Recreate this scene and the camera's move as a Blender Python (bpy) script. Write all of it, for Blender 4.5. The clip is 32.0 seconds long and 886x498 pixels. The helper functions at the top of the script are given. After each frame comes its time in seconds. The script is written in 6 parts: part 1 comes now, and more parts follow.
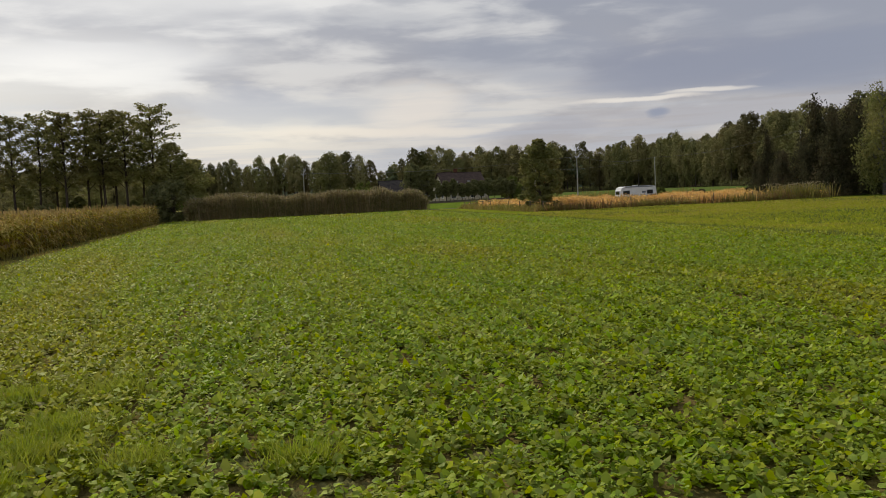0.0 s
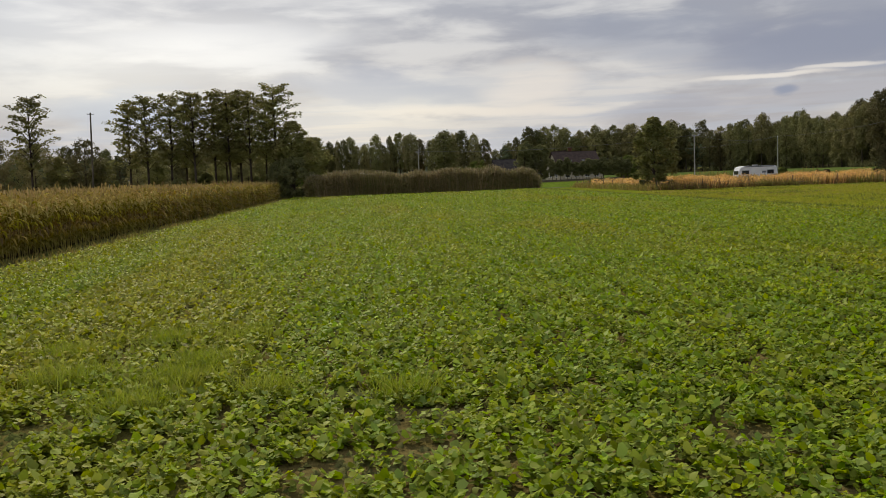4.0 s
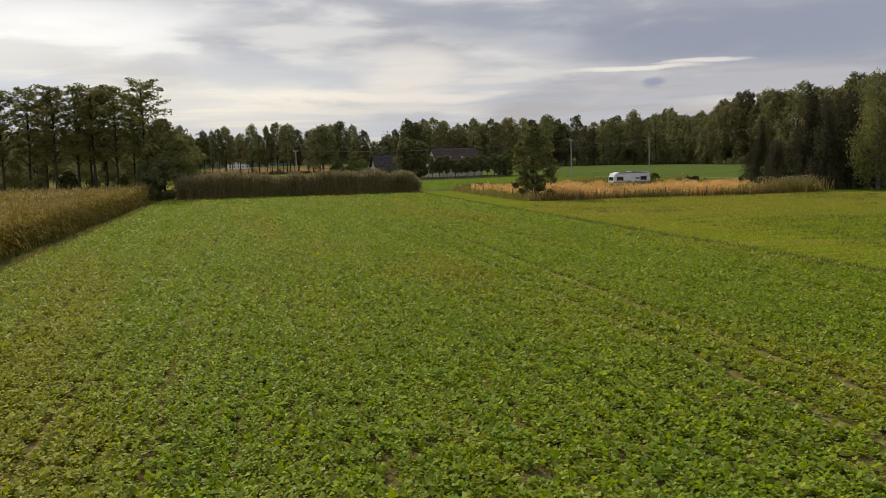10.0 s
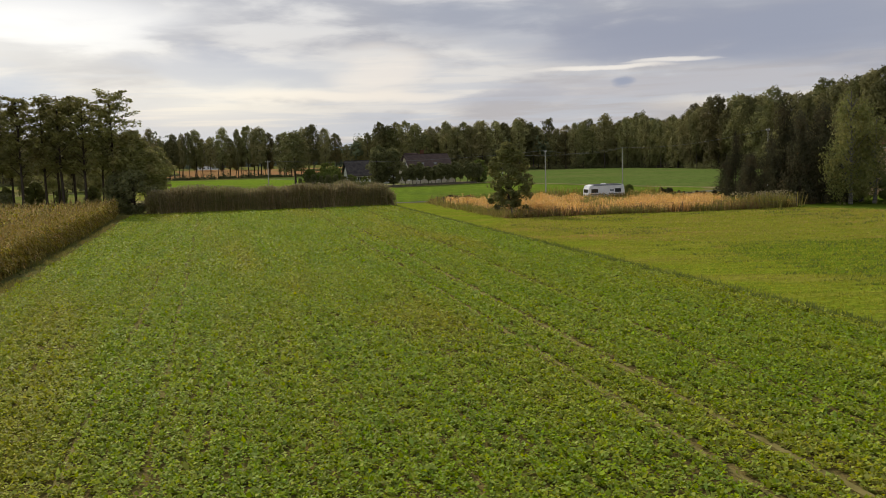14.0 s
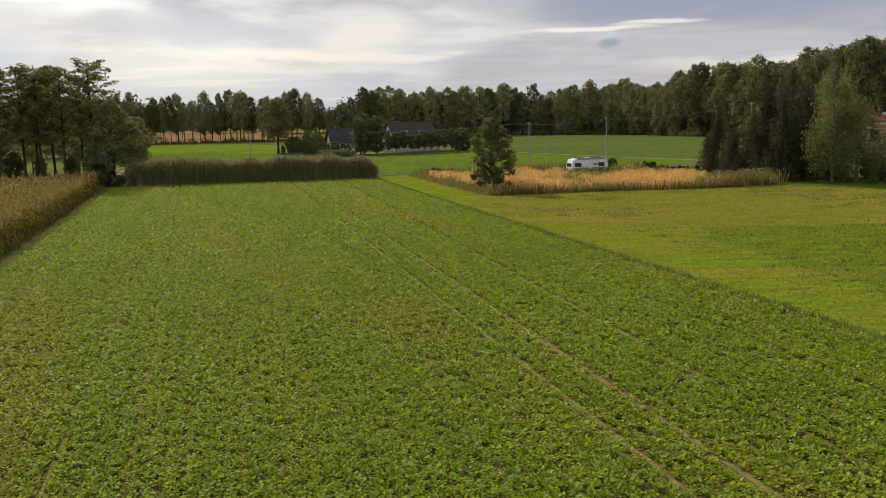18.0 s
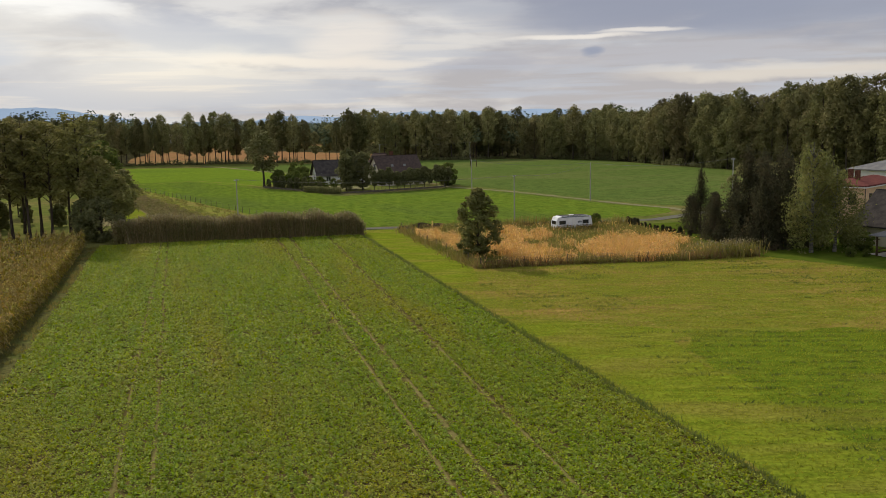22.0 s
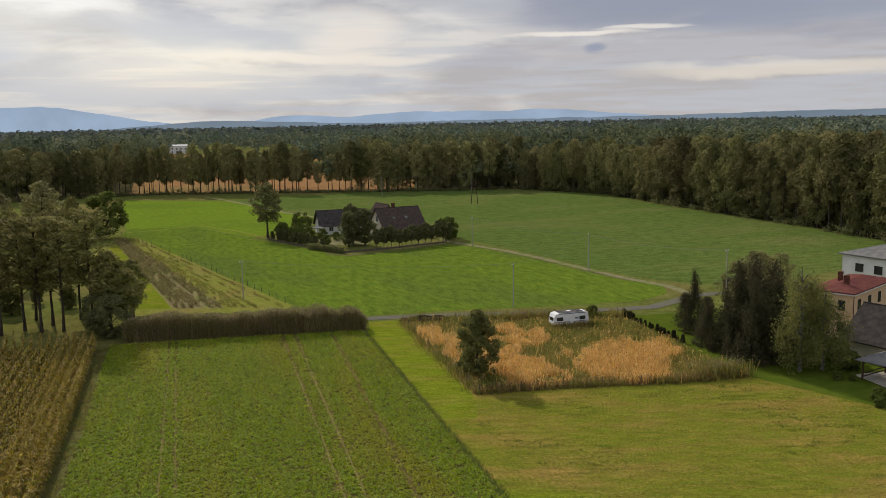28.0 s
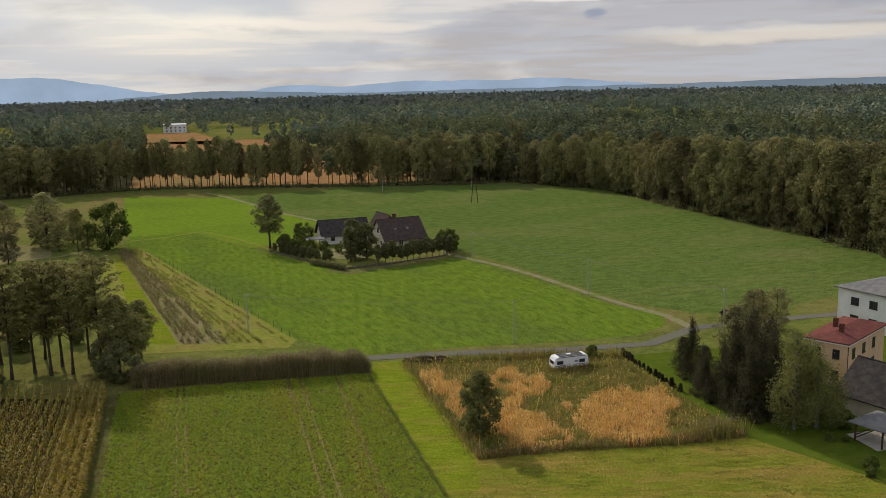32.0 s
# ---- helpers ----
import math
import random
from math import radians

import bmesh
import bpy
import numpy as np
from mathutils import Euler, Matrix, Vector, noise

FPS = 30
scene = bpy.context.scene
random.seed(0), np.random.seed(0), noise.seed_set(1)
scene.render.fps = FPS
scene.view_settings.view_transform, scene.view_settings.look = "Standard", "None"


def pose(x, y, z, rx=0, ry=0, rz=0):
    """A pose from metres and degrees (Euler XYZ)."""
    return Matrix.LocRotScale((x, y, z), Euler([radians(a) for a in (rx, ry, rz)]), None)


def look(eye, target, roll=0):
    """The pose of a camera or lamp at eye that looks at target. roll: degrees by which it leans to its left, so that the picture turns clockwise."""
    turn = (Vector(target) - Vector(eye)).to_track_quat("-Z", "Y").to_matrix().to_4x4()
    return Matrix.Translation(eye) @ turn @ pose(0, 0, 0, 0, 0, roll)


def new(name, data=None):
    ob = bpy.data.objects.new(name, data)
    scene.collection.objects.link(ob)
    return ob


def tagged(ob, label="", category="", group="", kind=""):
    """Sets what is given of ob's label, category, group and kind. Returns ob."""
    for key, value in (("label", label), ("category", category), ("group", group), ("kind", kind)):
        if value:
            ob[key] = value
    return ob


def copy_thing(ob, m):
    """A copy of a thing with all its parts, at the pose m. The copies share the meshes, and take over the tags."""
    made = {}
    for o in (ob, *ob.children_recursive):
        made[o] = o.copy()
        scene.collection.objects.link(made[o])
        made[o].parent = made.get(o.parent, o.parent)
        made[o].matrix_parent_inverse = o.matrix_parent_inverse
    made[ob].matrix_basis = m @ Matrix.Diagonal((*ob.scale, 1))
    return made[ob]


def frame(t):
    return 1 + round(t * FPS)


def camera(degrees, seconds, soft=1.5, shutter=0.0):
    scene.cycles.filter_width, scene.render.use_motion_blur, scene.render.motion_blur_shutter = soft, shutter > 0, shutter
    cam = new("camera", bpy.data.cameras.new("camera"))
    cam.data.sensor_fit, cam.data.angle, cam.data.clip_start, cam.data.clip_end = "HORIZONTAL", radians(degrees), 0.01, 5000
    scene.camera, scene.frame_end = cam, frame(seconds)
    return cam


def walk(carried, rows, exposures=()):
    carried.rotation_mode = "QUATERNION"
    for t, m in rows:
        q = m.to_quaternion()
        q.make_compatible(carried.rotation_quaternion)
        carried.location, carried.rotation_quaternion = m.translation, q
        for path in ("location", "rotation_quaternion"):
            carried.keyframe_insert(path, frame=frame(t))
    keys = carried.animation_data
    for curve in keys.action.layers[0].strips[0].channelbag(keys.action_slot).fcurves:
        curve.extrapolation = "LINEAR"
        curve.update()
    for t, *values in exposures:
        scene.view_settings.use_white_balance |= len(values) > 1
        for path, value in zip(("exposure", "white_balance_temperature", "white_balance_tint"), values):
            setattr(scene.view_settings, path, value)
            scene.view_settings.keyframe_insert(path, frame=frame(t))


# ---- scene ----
cam = camera(52.5, 32.0, 0.8)
PATH = [
    (0, (-0.712, -0.74, 2.86), (-0.067, 1.149, 2.733), -2.7),
    (0.5, (-0.753, -1.022, 2.827), (-0.284, 0.918, 2.705), -2.6),
    (1, (-0.733, -1.256, 2.804), (-0.354, 0.704, 2.682), -2.7),
    (1.5, (-0.713, -1.489, 2.82), (-0.368, 0.477, 2.693), -2.7),
    (2, (-0.748, -1.757, 2.826), (-0.406, 0.209, 2.691), -2.7),
    (2.5, (-0.8, -1.95, 2.831), (-0.446, 0.013, 2.688), -2.6),
    (4.5, (-0.865, -2.119, 2.701), (-0.444, -0.171, 2.534), -2.3),
    (5, (-0.842, -2.06, 2.727), (-0.395, -0.118, 2.556), -2.3),
    (5.5, (-0.782, -1.878, 2.82), (-0.318, 0.06, 2.645), -2.2),
    (6, (-0.713, -1.684, 3.016), (-0.241, 0.251, 2.833), -2.2),
    (6.5, (-0.664, -1.478, 3.3), (-0.158, 0.447, 3.106), -1.8),
    (7, (-0.673, -1.317, 3.584), (-0.133, 0.598, 3.386), -1.8),
    (7.5, (-0.67, -1.15, 3.866), (-0.101, 0.758, 3.679), -1.5),
    (8, (-0.615, -0.939, 4.136), (-0.032, 0.964, 3.942), -1.6),
    (8.5, (-0.595, -0.767, 4.426), (0.001, 1.131, 4.225), -1.5),
    (9, (-0.543, -0.67, 4.726), (0.068, 1.225, 4.533), -1.7),
    (9.5, (-0.495, -0.485, 5.021), (0.141, 1.401, 4.826), -1.6),
    (10, (-0.405, -0.254, 5.271), (0.252, 1.625, 5.07), -1.7),
    (10.5, (-0.402, 0.198, 5.447), (0.271, 2.071, 5.247), -1.5),
    (11, (-0.426, 0.435, 5.704), (0.257, 2.304, 5.502), -1.3),
    (11.5, (-0.436, 0.486, 5.95), (0.237, 2.358, 5.749), -1.5),
    (12, (-0.469, 0.477, 6.247), (0.196, 2.353, 6.049), -1.5),
    (12.5, (-0.467, 0.526, 6.536), (0.196, 2.401, 6.329), -1.4),
    (13, (-0.487, 0.662, 6.827), (0.194, 2.53, 6.612), -1.3),
    (13.5, (-0.445, 0.778, 7.101), (0.263, 2.637, 6.887), -1.4),
    (14, (-0.354, 0.925, 7.328), (0.361, 2.781, 7.123), -1.8),
    (14.5, (-0.353, 1.067, 7.571), (0.367, 2.919, 7.342), -1.8),
    (15, (-0.374, 1.203, 7.88), (0.363, 3.045, 7.628), -1.3),
    (15.5, (-0.397, 1.27, 8.232), (0.34, 3.11, 7.965), -1.3),
    (17.5, (-0.064, 1.12, 8.741), (0.668, 2.958, 8.447), -1.4),
    (18, (-0.025, 1.122, 8.988), (0.717, 2.957, 8.699), -1.5),
    (18.5, (-0.015, 1.085, 9.523), (0.735, 2.916, 9.232), -1.6),
    (19, (-0.102, 0.993, 10.363), (0.653, 2.822, 10.076), -1.4),
    (19.5, (-0.187, 0.89, 11.353), (0.577, 2.717, 11.069), -1.4),
    (20, (-0.276, 0.819, 12.433), (0.495, 2.642, 12.148), -1.4),
    (20.5, (-0.309, 0.872, 13.42), (0.465, 2.695, 13.137), -1.3),
    (21, (-0.253, 0.926, 14.458), (0.52, 2.75, 14.179), -1.2),
    (21.5, (-0.187, 1.023, 15.568), (0.587, 2.846, 15.292), -1.2),
    (22, (-0.179, 1.066, 16.739), (0.597, 2.889, 16.463), -1.2),
    (22.5, (-0.255, 1.115, 17.904), (0.517, 2.939, 17.63), -1.1),
    (23, (-0.361, 1.149, 18.991), (0.405, 2.976, 18.717), -1.0),
    (23.5, (-0.36, 1.195, 20.117), (0.408, 3.022, 19.848), -1.0),
    (24, (-0.351, 1.291, 21.291), (0.425, 3.114, 21.019), -1.1),
    (24.5, (-0.308, 1.413, 22.501), (0.477, 3.233, 22.233), -0.9),
    (25, (-0.188, 1.391, 23.705), (0.6, 3.21, 23.436), -1.0),
    (25.5, (-0.046, 1.165, 24.961), (0.737, 2.986, 24.693), -1.0),
    (27.5, (-0.268, -0.35, 30.978), (0.505, 1.473, 30.704), -1.3),
    (28, (-0.349, -0.527, 32.63), (0.423, 1.296, 32.347), -1.1),
    (28.5, (-0.442, -0.573, 34.273), (0.329, 1.251, 33.993), -1.1),
    (29, (-0.511, -0.551, 35.882), (0.257, 1.275, 35.606), -1.2),
    (29.5, (-0.558, -0.479, 37.395), (0.207, 1.349, 37.12), -1.0),
    (30, (-0.57, -0.421, 38.841), (0.205, 1.402, 38.567), -1.1),
    (30.5, (-0.487, -0.407, 40.367), (0.285, 1.416, 40.087), -1.2),
    (31, (-0.436, -0.447, 41.926), (0.337, 1.373, 41.624), -1.6),
    (31.5, (-0.472, -0.518, 43.535), (0.302, 1.297, 43.213), -1.4),
    (32, (-0.556, -0.623, 45.183), (0.211, 1.189, 44.829), -1.3),
]
walk(cam, [(t, look(eye, target, roll)) for t, eye, target, roll in PATH],
     [(0.0, -0.1), (2.5, -0.1), (5.0, -0.02), (6.0, 0.02), (7.0, -0.05), (8.0, -0.02), (9.0, -0.15), (10.0, 0.0), (11.0, -0.02), (13.0, 0.05), (15.0, 0.1), (18.0, 0.15), (20.0, 0.12), (22.0, 0.04), (25.0, 0.0), (32.0, 0.0)])

# ---- light ----
SUN_EL, SUN_AZ = 31.0, -4.0            # degrees; azimuth from +y towards +x
SUN_DIR = Vector((math.sin(radians(SUN_AZ)) * math.cos(radians(SUN_EL)), math.cos(radians(SUN_AZ)) * math.cos(radians(SUN_EL)), math.sin(radians(SUN_EL))))
sun = new("sun", bpy.data.lights.new("sun", "SUN"))
sun.data.energy, sun.data.angle, sun.data.color = 3.45, radians(2.0), (1.0, 0.90, 0.72)
sun.rotation_euler = SUN_DIR.to_track_quat("Z", "Y").to_euler()
sun.location = (0, 0, 80)


class Nodes:
    """Short names for building a node tree."""

    def __init__(self, tree):
        self.tree = tree
        tree.nodes.clear()

    def add(self, kind, **settings):
        node = self.tree.nodes.new(kind)
        for key, value in settings.items():
            if key == "ins":
                for slot, v in value.items():
                    if isinstance(v, bpy.types.NodeSocket):
                        self.tree.links.new(v, node.inputs[slot])
                    else:
                        node.inputs[slot].default_value = v
            else:
                self.put(node, key, value)
        return node

    def put(self, node, key, value):
        if key == "operation":
            node.operation = value
        elif key == "use_clamp":
            node.use_clamp = value
        elif key == "data_type":
            node.data_type = value
        elif key == "clamp_factor":
            node.clamp_factor = value
        elif key == "interpolation_type":
            node.interpolation_type = value
        elif key == "sky_type":
            node.sky_type = value
        elif key == "sun_disc":
            node.sun_disc = value
        elif key == "sun_elevation":
            node.sun_elevation = value
        elif key == "sun_rotation":
            node.sun_rotation = value
        else:
            raise KeyError(key)

    def math(self, op, a, b=0.0, c=0.0, clamp=False):
        return self.add("ShaderNodeMath", operation=op, use_clamp=clamp, ins={0: a, 1: b, 2: c}).outputs[0]

    def mix(self, fac, a, b):
        node = self.add("ShaderNodeMix", data_type="RGBA", clamp_factor=True)
        for slot, v in ((0, fac), (6, a), (7, b)):
            if isinstance(v, bpy.types.NodeSocket):
                self.tree.links.new(v, node.inputs[slot])
            else:
                node.inputs[slot].default_value = v if slot == 0 else (*v, 1.0)[:4]
        return node.outputs[2]

    def noise(self, vector, scale, detail=4.0, rough=0.55, distort=0.0):
        ins = {"Scale": scale, "Detail": detail, "Roughness": rough, "Distortion": distort}
        if vector is not None:
            ins["Vector"] = vector
        return self.add("ShaderNodeTexNoise", ins=ins).outputs[0]

    def ramp(self, fac, lo, hi):
        return self.add("ShaderNodeMapRange", interpolation_type="SMOOTHSTEP", ins={0: fac, 1: lo, 2: hi}).outputs[0]


# streaks of cloud: azimuth, height, half widths in degrees, strength, colour
STREAKS = [
    (42, 10.0, 13, 3.2, 0.8, (0.345, 0.37, 0.445)),
    (36, 7.0, 13, 1.9, 0.95, (0.31, 0.335, 0.42)),
    (24, 8.4, 8, 1.5, 0.6, (0.36, 0.39, 0.47)),
    (47, 6.4, 11, 2.4, 0.8, (0.31, 0.34, 0.43)),
    (8, 6.0, 8, 1.3, 0.75, (0.40, 0.43, 0.52)),
    (36, 4.0, 14, 1.0, 0.5, (0.50, 0.48, 0.50)),
    (25, 3.6, 7, 0.8, 0.4, (0.47, 0.48, 0.54)),
    (14, 4.2, 10, 0.6, 0.8, (0.90, 0.82, 0.72)),
    (17.5, 5.9, 4, 1.2, 0.7, (0.88, 0.81, 0.73)),
    (-1, 8.2, 9, 1.8, 0.6, (0.94, 0.94, 0.94)),
    (4, 12.5, 14, 3.2, 0.6, (0.96, 0.96, 0.95)),
    (-1.4, 9.9, 3.5, 0.5, 0.6, (0.48, 0.49, 0.53)),
    (15.5, 11, 5, 1.3, 0.6, (0.46, 0.48, 0.53)),
    (-7, 4.6, 7, 1.3, 0.75, (0.44, 0.51, 0.63)),
    (44, 2.7, 12, 0.7, 0.6, (0.86, 0.78, 0.66)),
    (31.5, 5.25, 5.0, 0.22, 0.8, (0.92, 0.86, 0.78)),
    (35.5, 5.5, 3.5, 0.18, 0.7, (0.92, 0.86, 0.78)),
    (32.6, 4.3, 0.9, 0.42, 0.95, (0.33, 0.36, 0.45)),
]


def make_world():
    world = bpy.data.worlds.new("sky")
    scene.world = world
    world.use_nodes = True
    n = Nodes(world.node_tree)
    d = n.add("ShaderNodeTexCoord").outputs["Generated"]
    sep = n.add("ShaderNodeSeparateXYZ", ins={0: d})
    x, y, z = sep.outputs
    up = n.math("MAXIMUM", z, 0.0)
    turn = n.add("ShaderNodeMapping", ins={0: d, 1: (1.3, 0.4, 0.2), 2: (0, radians(4), radians(18)), 3: (1.0, 1.0, 4.6)}).outputs[0]
    big = n.noise(turn, 2.6, 5.0, 0.5, 0.15)
    fine = n.noise(turn, 8.5, 6.0, 0.52, 0.25)
    cloud = n.math("ADD", n.math("MULTIPLY", big, 0.5), n.math("MULTIPLY", fine, 0.5))
    # the cloud cover is thicker away from the sun
    side = n.math("MULTIPLY", n.ramp(x, 0.25, 0.75), 0.13)
    lit = n.ramp(n.math("SUBTRACT", cloud, side), 0.41, 0.57)
    glow = n.add("ShaderNodeVectorMath", operation="DOT_PRODUCT", ins={0: d, 1: tuple(SUN_DIR)}).outputs["Value"]
    near_sun = n.ramp(glow, 0.83, 1.0)
    warm = n.ramp(up, 0.22, 0.0)
    grey = n.mix(warm, (0.36, 0.385, 0.455), (0.50, 0.475, 0.475))
    white = n.mix(warm, (0.69, 0.695, 0.71), (0.74, 0.70, 0.65))
    col = n.mix(lit, grey, white)
    flat = n.noise(n.add("ShaderNodeMapping", ins={0: d, 3: (1.0, 1.0, 16.0)}).outputs[0], 4.5, 5.0, 0.55, 0.2)
    col = n.mix(n.math("MULTIPLY", n.math("MULTIPLY", n.ramp(flat, 0.46, 0.6), n.ramp(up, 0.17, 0.03)), 0.7), col, (0.53, 0.555, 0.61))
    for az, el, da, de, amount, tint in STREAKS:
        c = (math.sin(radians(az)), math.cos(radians(az)))
        across = n.math("MULTIPLY", n.math("SUBTRACT", n.math("MULTIPLY", x, c[1]), n.math("MULTIPLY", y, c[0])), 1.0 / math.sin(radians(da)))
        bent = n.math("ADD", z, n.math("MULTIPLY", n.math("ADD", n.math("SUBTRACT", fine, 0.5), n.math("SUBTRACT", big, 0.5)), 0.05 * min(1.0, de / 1.2) + 0.006))
        rise = n.math("DIVIDE", n.math("SUBTRACT", bent, math.sin(radians(el))), math.sin(radians(de)))
        far = n.math("ADD", n.math("MULTIPLY", across, across), n.math("MULTIPLY", rise, rise))
        ahead = n.ramp(n.math("ADD", n.math("MULTIPLY", x, c[0]), n.math("MULTIPLY", y, c[1])), 0.2, 0.4)
        col = n.mix(n.math("MULTIPLY", n.math("MULTIPLY", n.ramp(far, 1.0, 0.0), amount), ahead), col, tint)
    col = n.mix(n.math("MULTIPLY", near_sun, 0.35), col, (1.1, 1.06, 1.0))
    sky = n.add("ShaderNodeTexSky", sky_type="NISHITA", sun_disc=False, sun_elevation=radians(SUN_EL), sun_rotation=radians(SUN_AZ)).outputs[0]
    blue = n.add("ShaderNodeVectorMath", operation="SCALE", ins={0: sky, "Scale": 0.10}).outputs[0]
    gap = n.math("MULTIPLY", n.ramp(n.noise(turn, 0.5, 3.0), 0.56, 0.7), 0.35)
    col = n.mix(gap, col, blue)
    bg = n.add("ShaderNodeBackground", ins={0: col, 1: 0.97})
    out = n.add("ShaderNodeOutputWorld")
    n.tree.links.new(bg.outputs[0], out.inputs[0])


make_world()


# ---- materials ----
def material(name, colors, scale=1.0, scale2=None, rough=0.9, bump=0.0, bump_scale=None, translucent=0.0, island=0.0, per_object=0.0,
             per_tree=0.0, metal=0.0, stretch=(1, 1, 1), spec=0.0, edges=(0.35, 0.65), world_coords=False, detail=5.0, grain=0.0, grain_scale=5.0, turn=0.0):
    """A surface of two or three colours mixed by noise at two scales, with relief."""
    m = bpy.data.materials.new(name)
    m.use_nodes = True
    n = Nodes(m.node_tree)
    if world_coords:
        co = n.add("ShaderNodeNewGeometry").outputs["Position"]
    else:
        co = n.add("ShaderNodeTexCoord").outputs["Object"]
    plain = co
    if turn:
        co = n.add("ShaderNodeMapping", ins={0: co, 2: (0, 0, radians(turn))}).outputs[0]
    co = n.add("ShaderNodeMapping", ins={0: co, 3: stretch}).outputs[0]
    a = n.noise(co, scale, detail, 0.6)
    col = n.mix(n.ramp(a, *edges), colors[0], colors[1])
    if len(colors) > 2:
        b = n.noise(co, scale2 or scale * 0.13, 4.0, 0.55, 0.3)
        col = n.mix(n.ramp(b, 0.45, 0.68), col, colors[2])
    if island or per_object:
        r = n.add("ShaderNodeNewGeometry").outputs["Random Per Island"] if island else n.add("ShaderNodeObjectInfo").outputs["Random"]
        w = island or per_object
        hsv = n.add("ShaderNodeHueSaturation", ins={
            "Hue": n.math("ADD", 0.5 - 0.03 * w, n.math("MULTIPLY", r, 0.06 * w)),
            "Saturation": n.math("ADD", 1.0 - 0.2 * w, n.math("MULTIPLY", n.math("FRACT", n.math("MULTIPLY", r, 7.3)), 0.4 * w)),
            "Value": n.math("ADD", 1.0 - 0.55 * w, n.math("MULTIPLY", n.math("FRACT", n.math("MULTIPLY", r, 13.7)), 1.1 * w)), "Color": col})
        col = hsv.outputs[0]
    if grain:
        fine = n.noise(plain, grain_scale, 4.0, 0.65)
        mid = n.noise(co, grain_scale * 0.22, 4.0, 0.6)
        both = n.math("ADD", n.math("MULTIPLY", n.ramp(fine, 0.3, 0.7), 0.6), n.math("MULTIPLY", n.ramp(mid, 0.3, 0.7), 0.4))
        col = n.add("ShaderNodeHueSaturation", ins={"Value": n.math("ADD", 1.0 - grain, n.math("MULTIPLY", both, 2 * grain)), "Color": col}).outputs[0]
    if per_tree:
        r = n.add("ShaderNodeObjectInfo").outputs["Random"]
        col = n.add("ShaderNodeHueSaturation", ins={
            "Hue": n.math("ADD", 0.5 - 0.035 * per_tree, n.math("MULTIPLY", n.math("FRACT", n.math("MULTIPLY", r, 5.7)), 0.06 * per_tree)),
            "Value": n.math("ADD", 1.0 - 0.7 * per_tree, n.math("MULTIPLY", r, 1.5 * per_tree)), "Color": col}).outputs[0]
    bsdf = n.add("ShaderNodeBsdfPrincipled", ins={"Base Color": col, "Roughness": rough, "Metallic": metal, "Specular IOR Level": spec})
    if bump:
        h = n.noise(co, bump_scale or scale * 4, 5.0, 0.6)
        bp = n.add("ShaderNodeBump", ins={"Strength": 0.8, "Distance": bump, "Height": h})
        n.tree.links.new(bp.outputs[0], bsdf.inputs["Normal"])
    shader = bsdf.outputs[0]
    if translucent:
        tr = n.add("ShaderNodeBsdfTranslucent", ins={"Color": col})
        mx = n.add("ShaderNodeMixShader", ins={0: translucent, 1: shader, 2: tr.outputs[0]})
        shader = mx.outputs[0]
    out = n.add("ShaderNodeOutputMaterial")
    n.tree.links.new(shader, out.inputs[0])
    return m


def glass(name, tint=(0.03, 0.035, 0.04)):
    m = bpy.data.materials.new(name)
    m.use_nodes = True
    n = Nodes(m.node_tree)
    b = n.add("ShaderNodeBsdfPrincipled", ins={"Base Color": (*tint, 1), "Roughness": 0.05, "Specular IOR Level": 0.6})
    out = n.add("ShaderNodeOutputMaterial")
    n.tree.links.new(b.outputs[0], out.inputs[0])
    return m


M = {}
M["ground"] = material("rough_pasture", [(0.10, 0.125, 0.03), (0.14, 0.15, 0.04), (0.17, 0.14, 0.055)], 0.25, 0.02, bump=0.08, world_coords=True, grain=0.3, grain_scale=1.2)
M["soil"] = material("crop_soil", [(0.122, 0.098, 0.036), (0.15, 0.118, 0.045), (0.115, 0.112, 0.028)], 1.3, 0.3, bump=0.06, bump_scale=12, world_coords=True, grain=0.5, grain_scale=9.0, stretch=(1, 0.3, 1), turn=7.4)
M["crop"] = material("mustard_leaf", [(0.245, 0.328, 0.034), (0.297, 0.356, 0.04), (0.332, 0.336, 0.044)], 0.7, 0.13, rough=0.55, spec=0.022, translucent=0.36, island=0.72, world_coords=True, stretch=(1, 0.14, 1), turn=7.4)
M["track"] = material("dry_track_soil", [(0.21, 0.18, 0.07), (0.16, 0.14, 0.05)], 1.5, bump=0.02, world_coords=True)
M["weed"] = material("weed_grass", [(0.26, 0.29, 0.03), (0.31, 0.31, 0.04)], 1.0, rough=0.8, translucent=0.5, island=0.3)
M["meadow"] = material("mown_grass", [(0.138, 0.167, 0.020), (0.186, 0.175, 0.029), (0.246, 0.177, 0.049)], 0.8, 0.14, bump=0.1, bump_scale=3, world_coords=True, stretch=(0.5, 1.4, 1), turn=26, grain=0.42, grain_scale=3.4)
M["lane"] = material("lane_grass", [(0.132, 0.176, 0.014), (0.166, 0.195, 0.018), (0.186, 0.180, 0.030)], 0.8, 0.15, bump=0.1, bump_scale=3, world_coords=True, stretch=(0.45, 1.5, 1), turn=26, grain=0.42, grain_scale=3.4)
M["green_meadow"] = material("green_meadow", [(0.098, 0.144, 0.012), (0.130, 0.166, 0.015), (0.153, 0.153, 0.026)], 0.8, 0.15, bump=0.12, bump_scale=3, world_coords=True, stretch=(0.45, 1.5, 1), turn=26, grain=0.42, grain_scale=3.4)
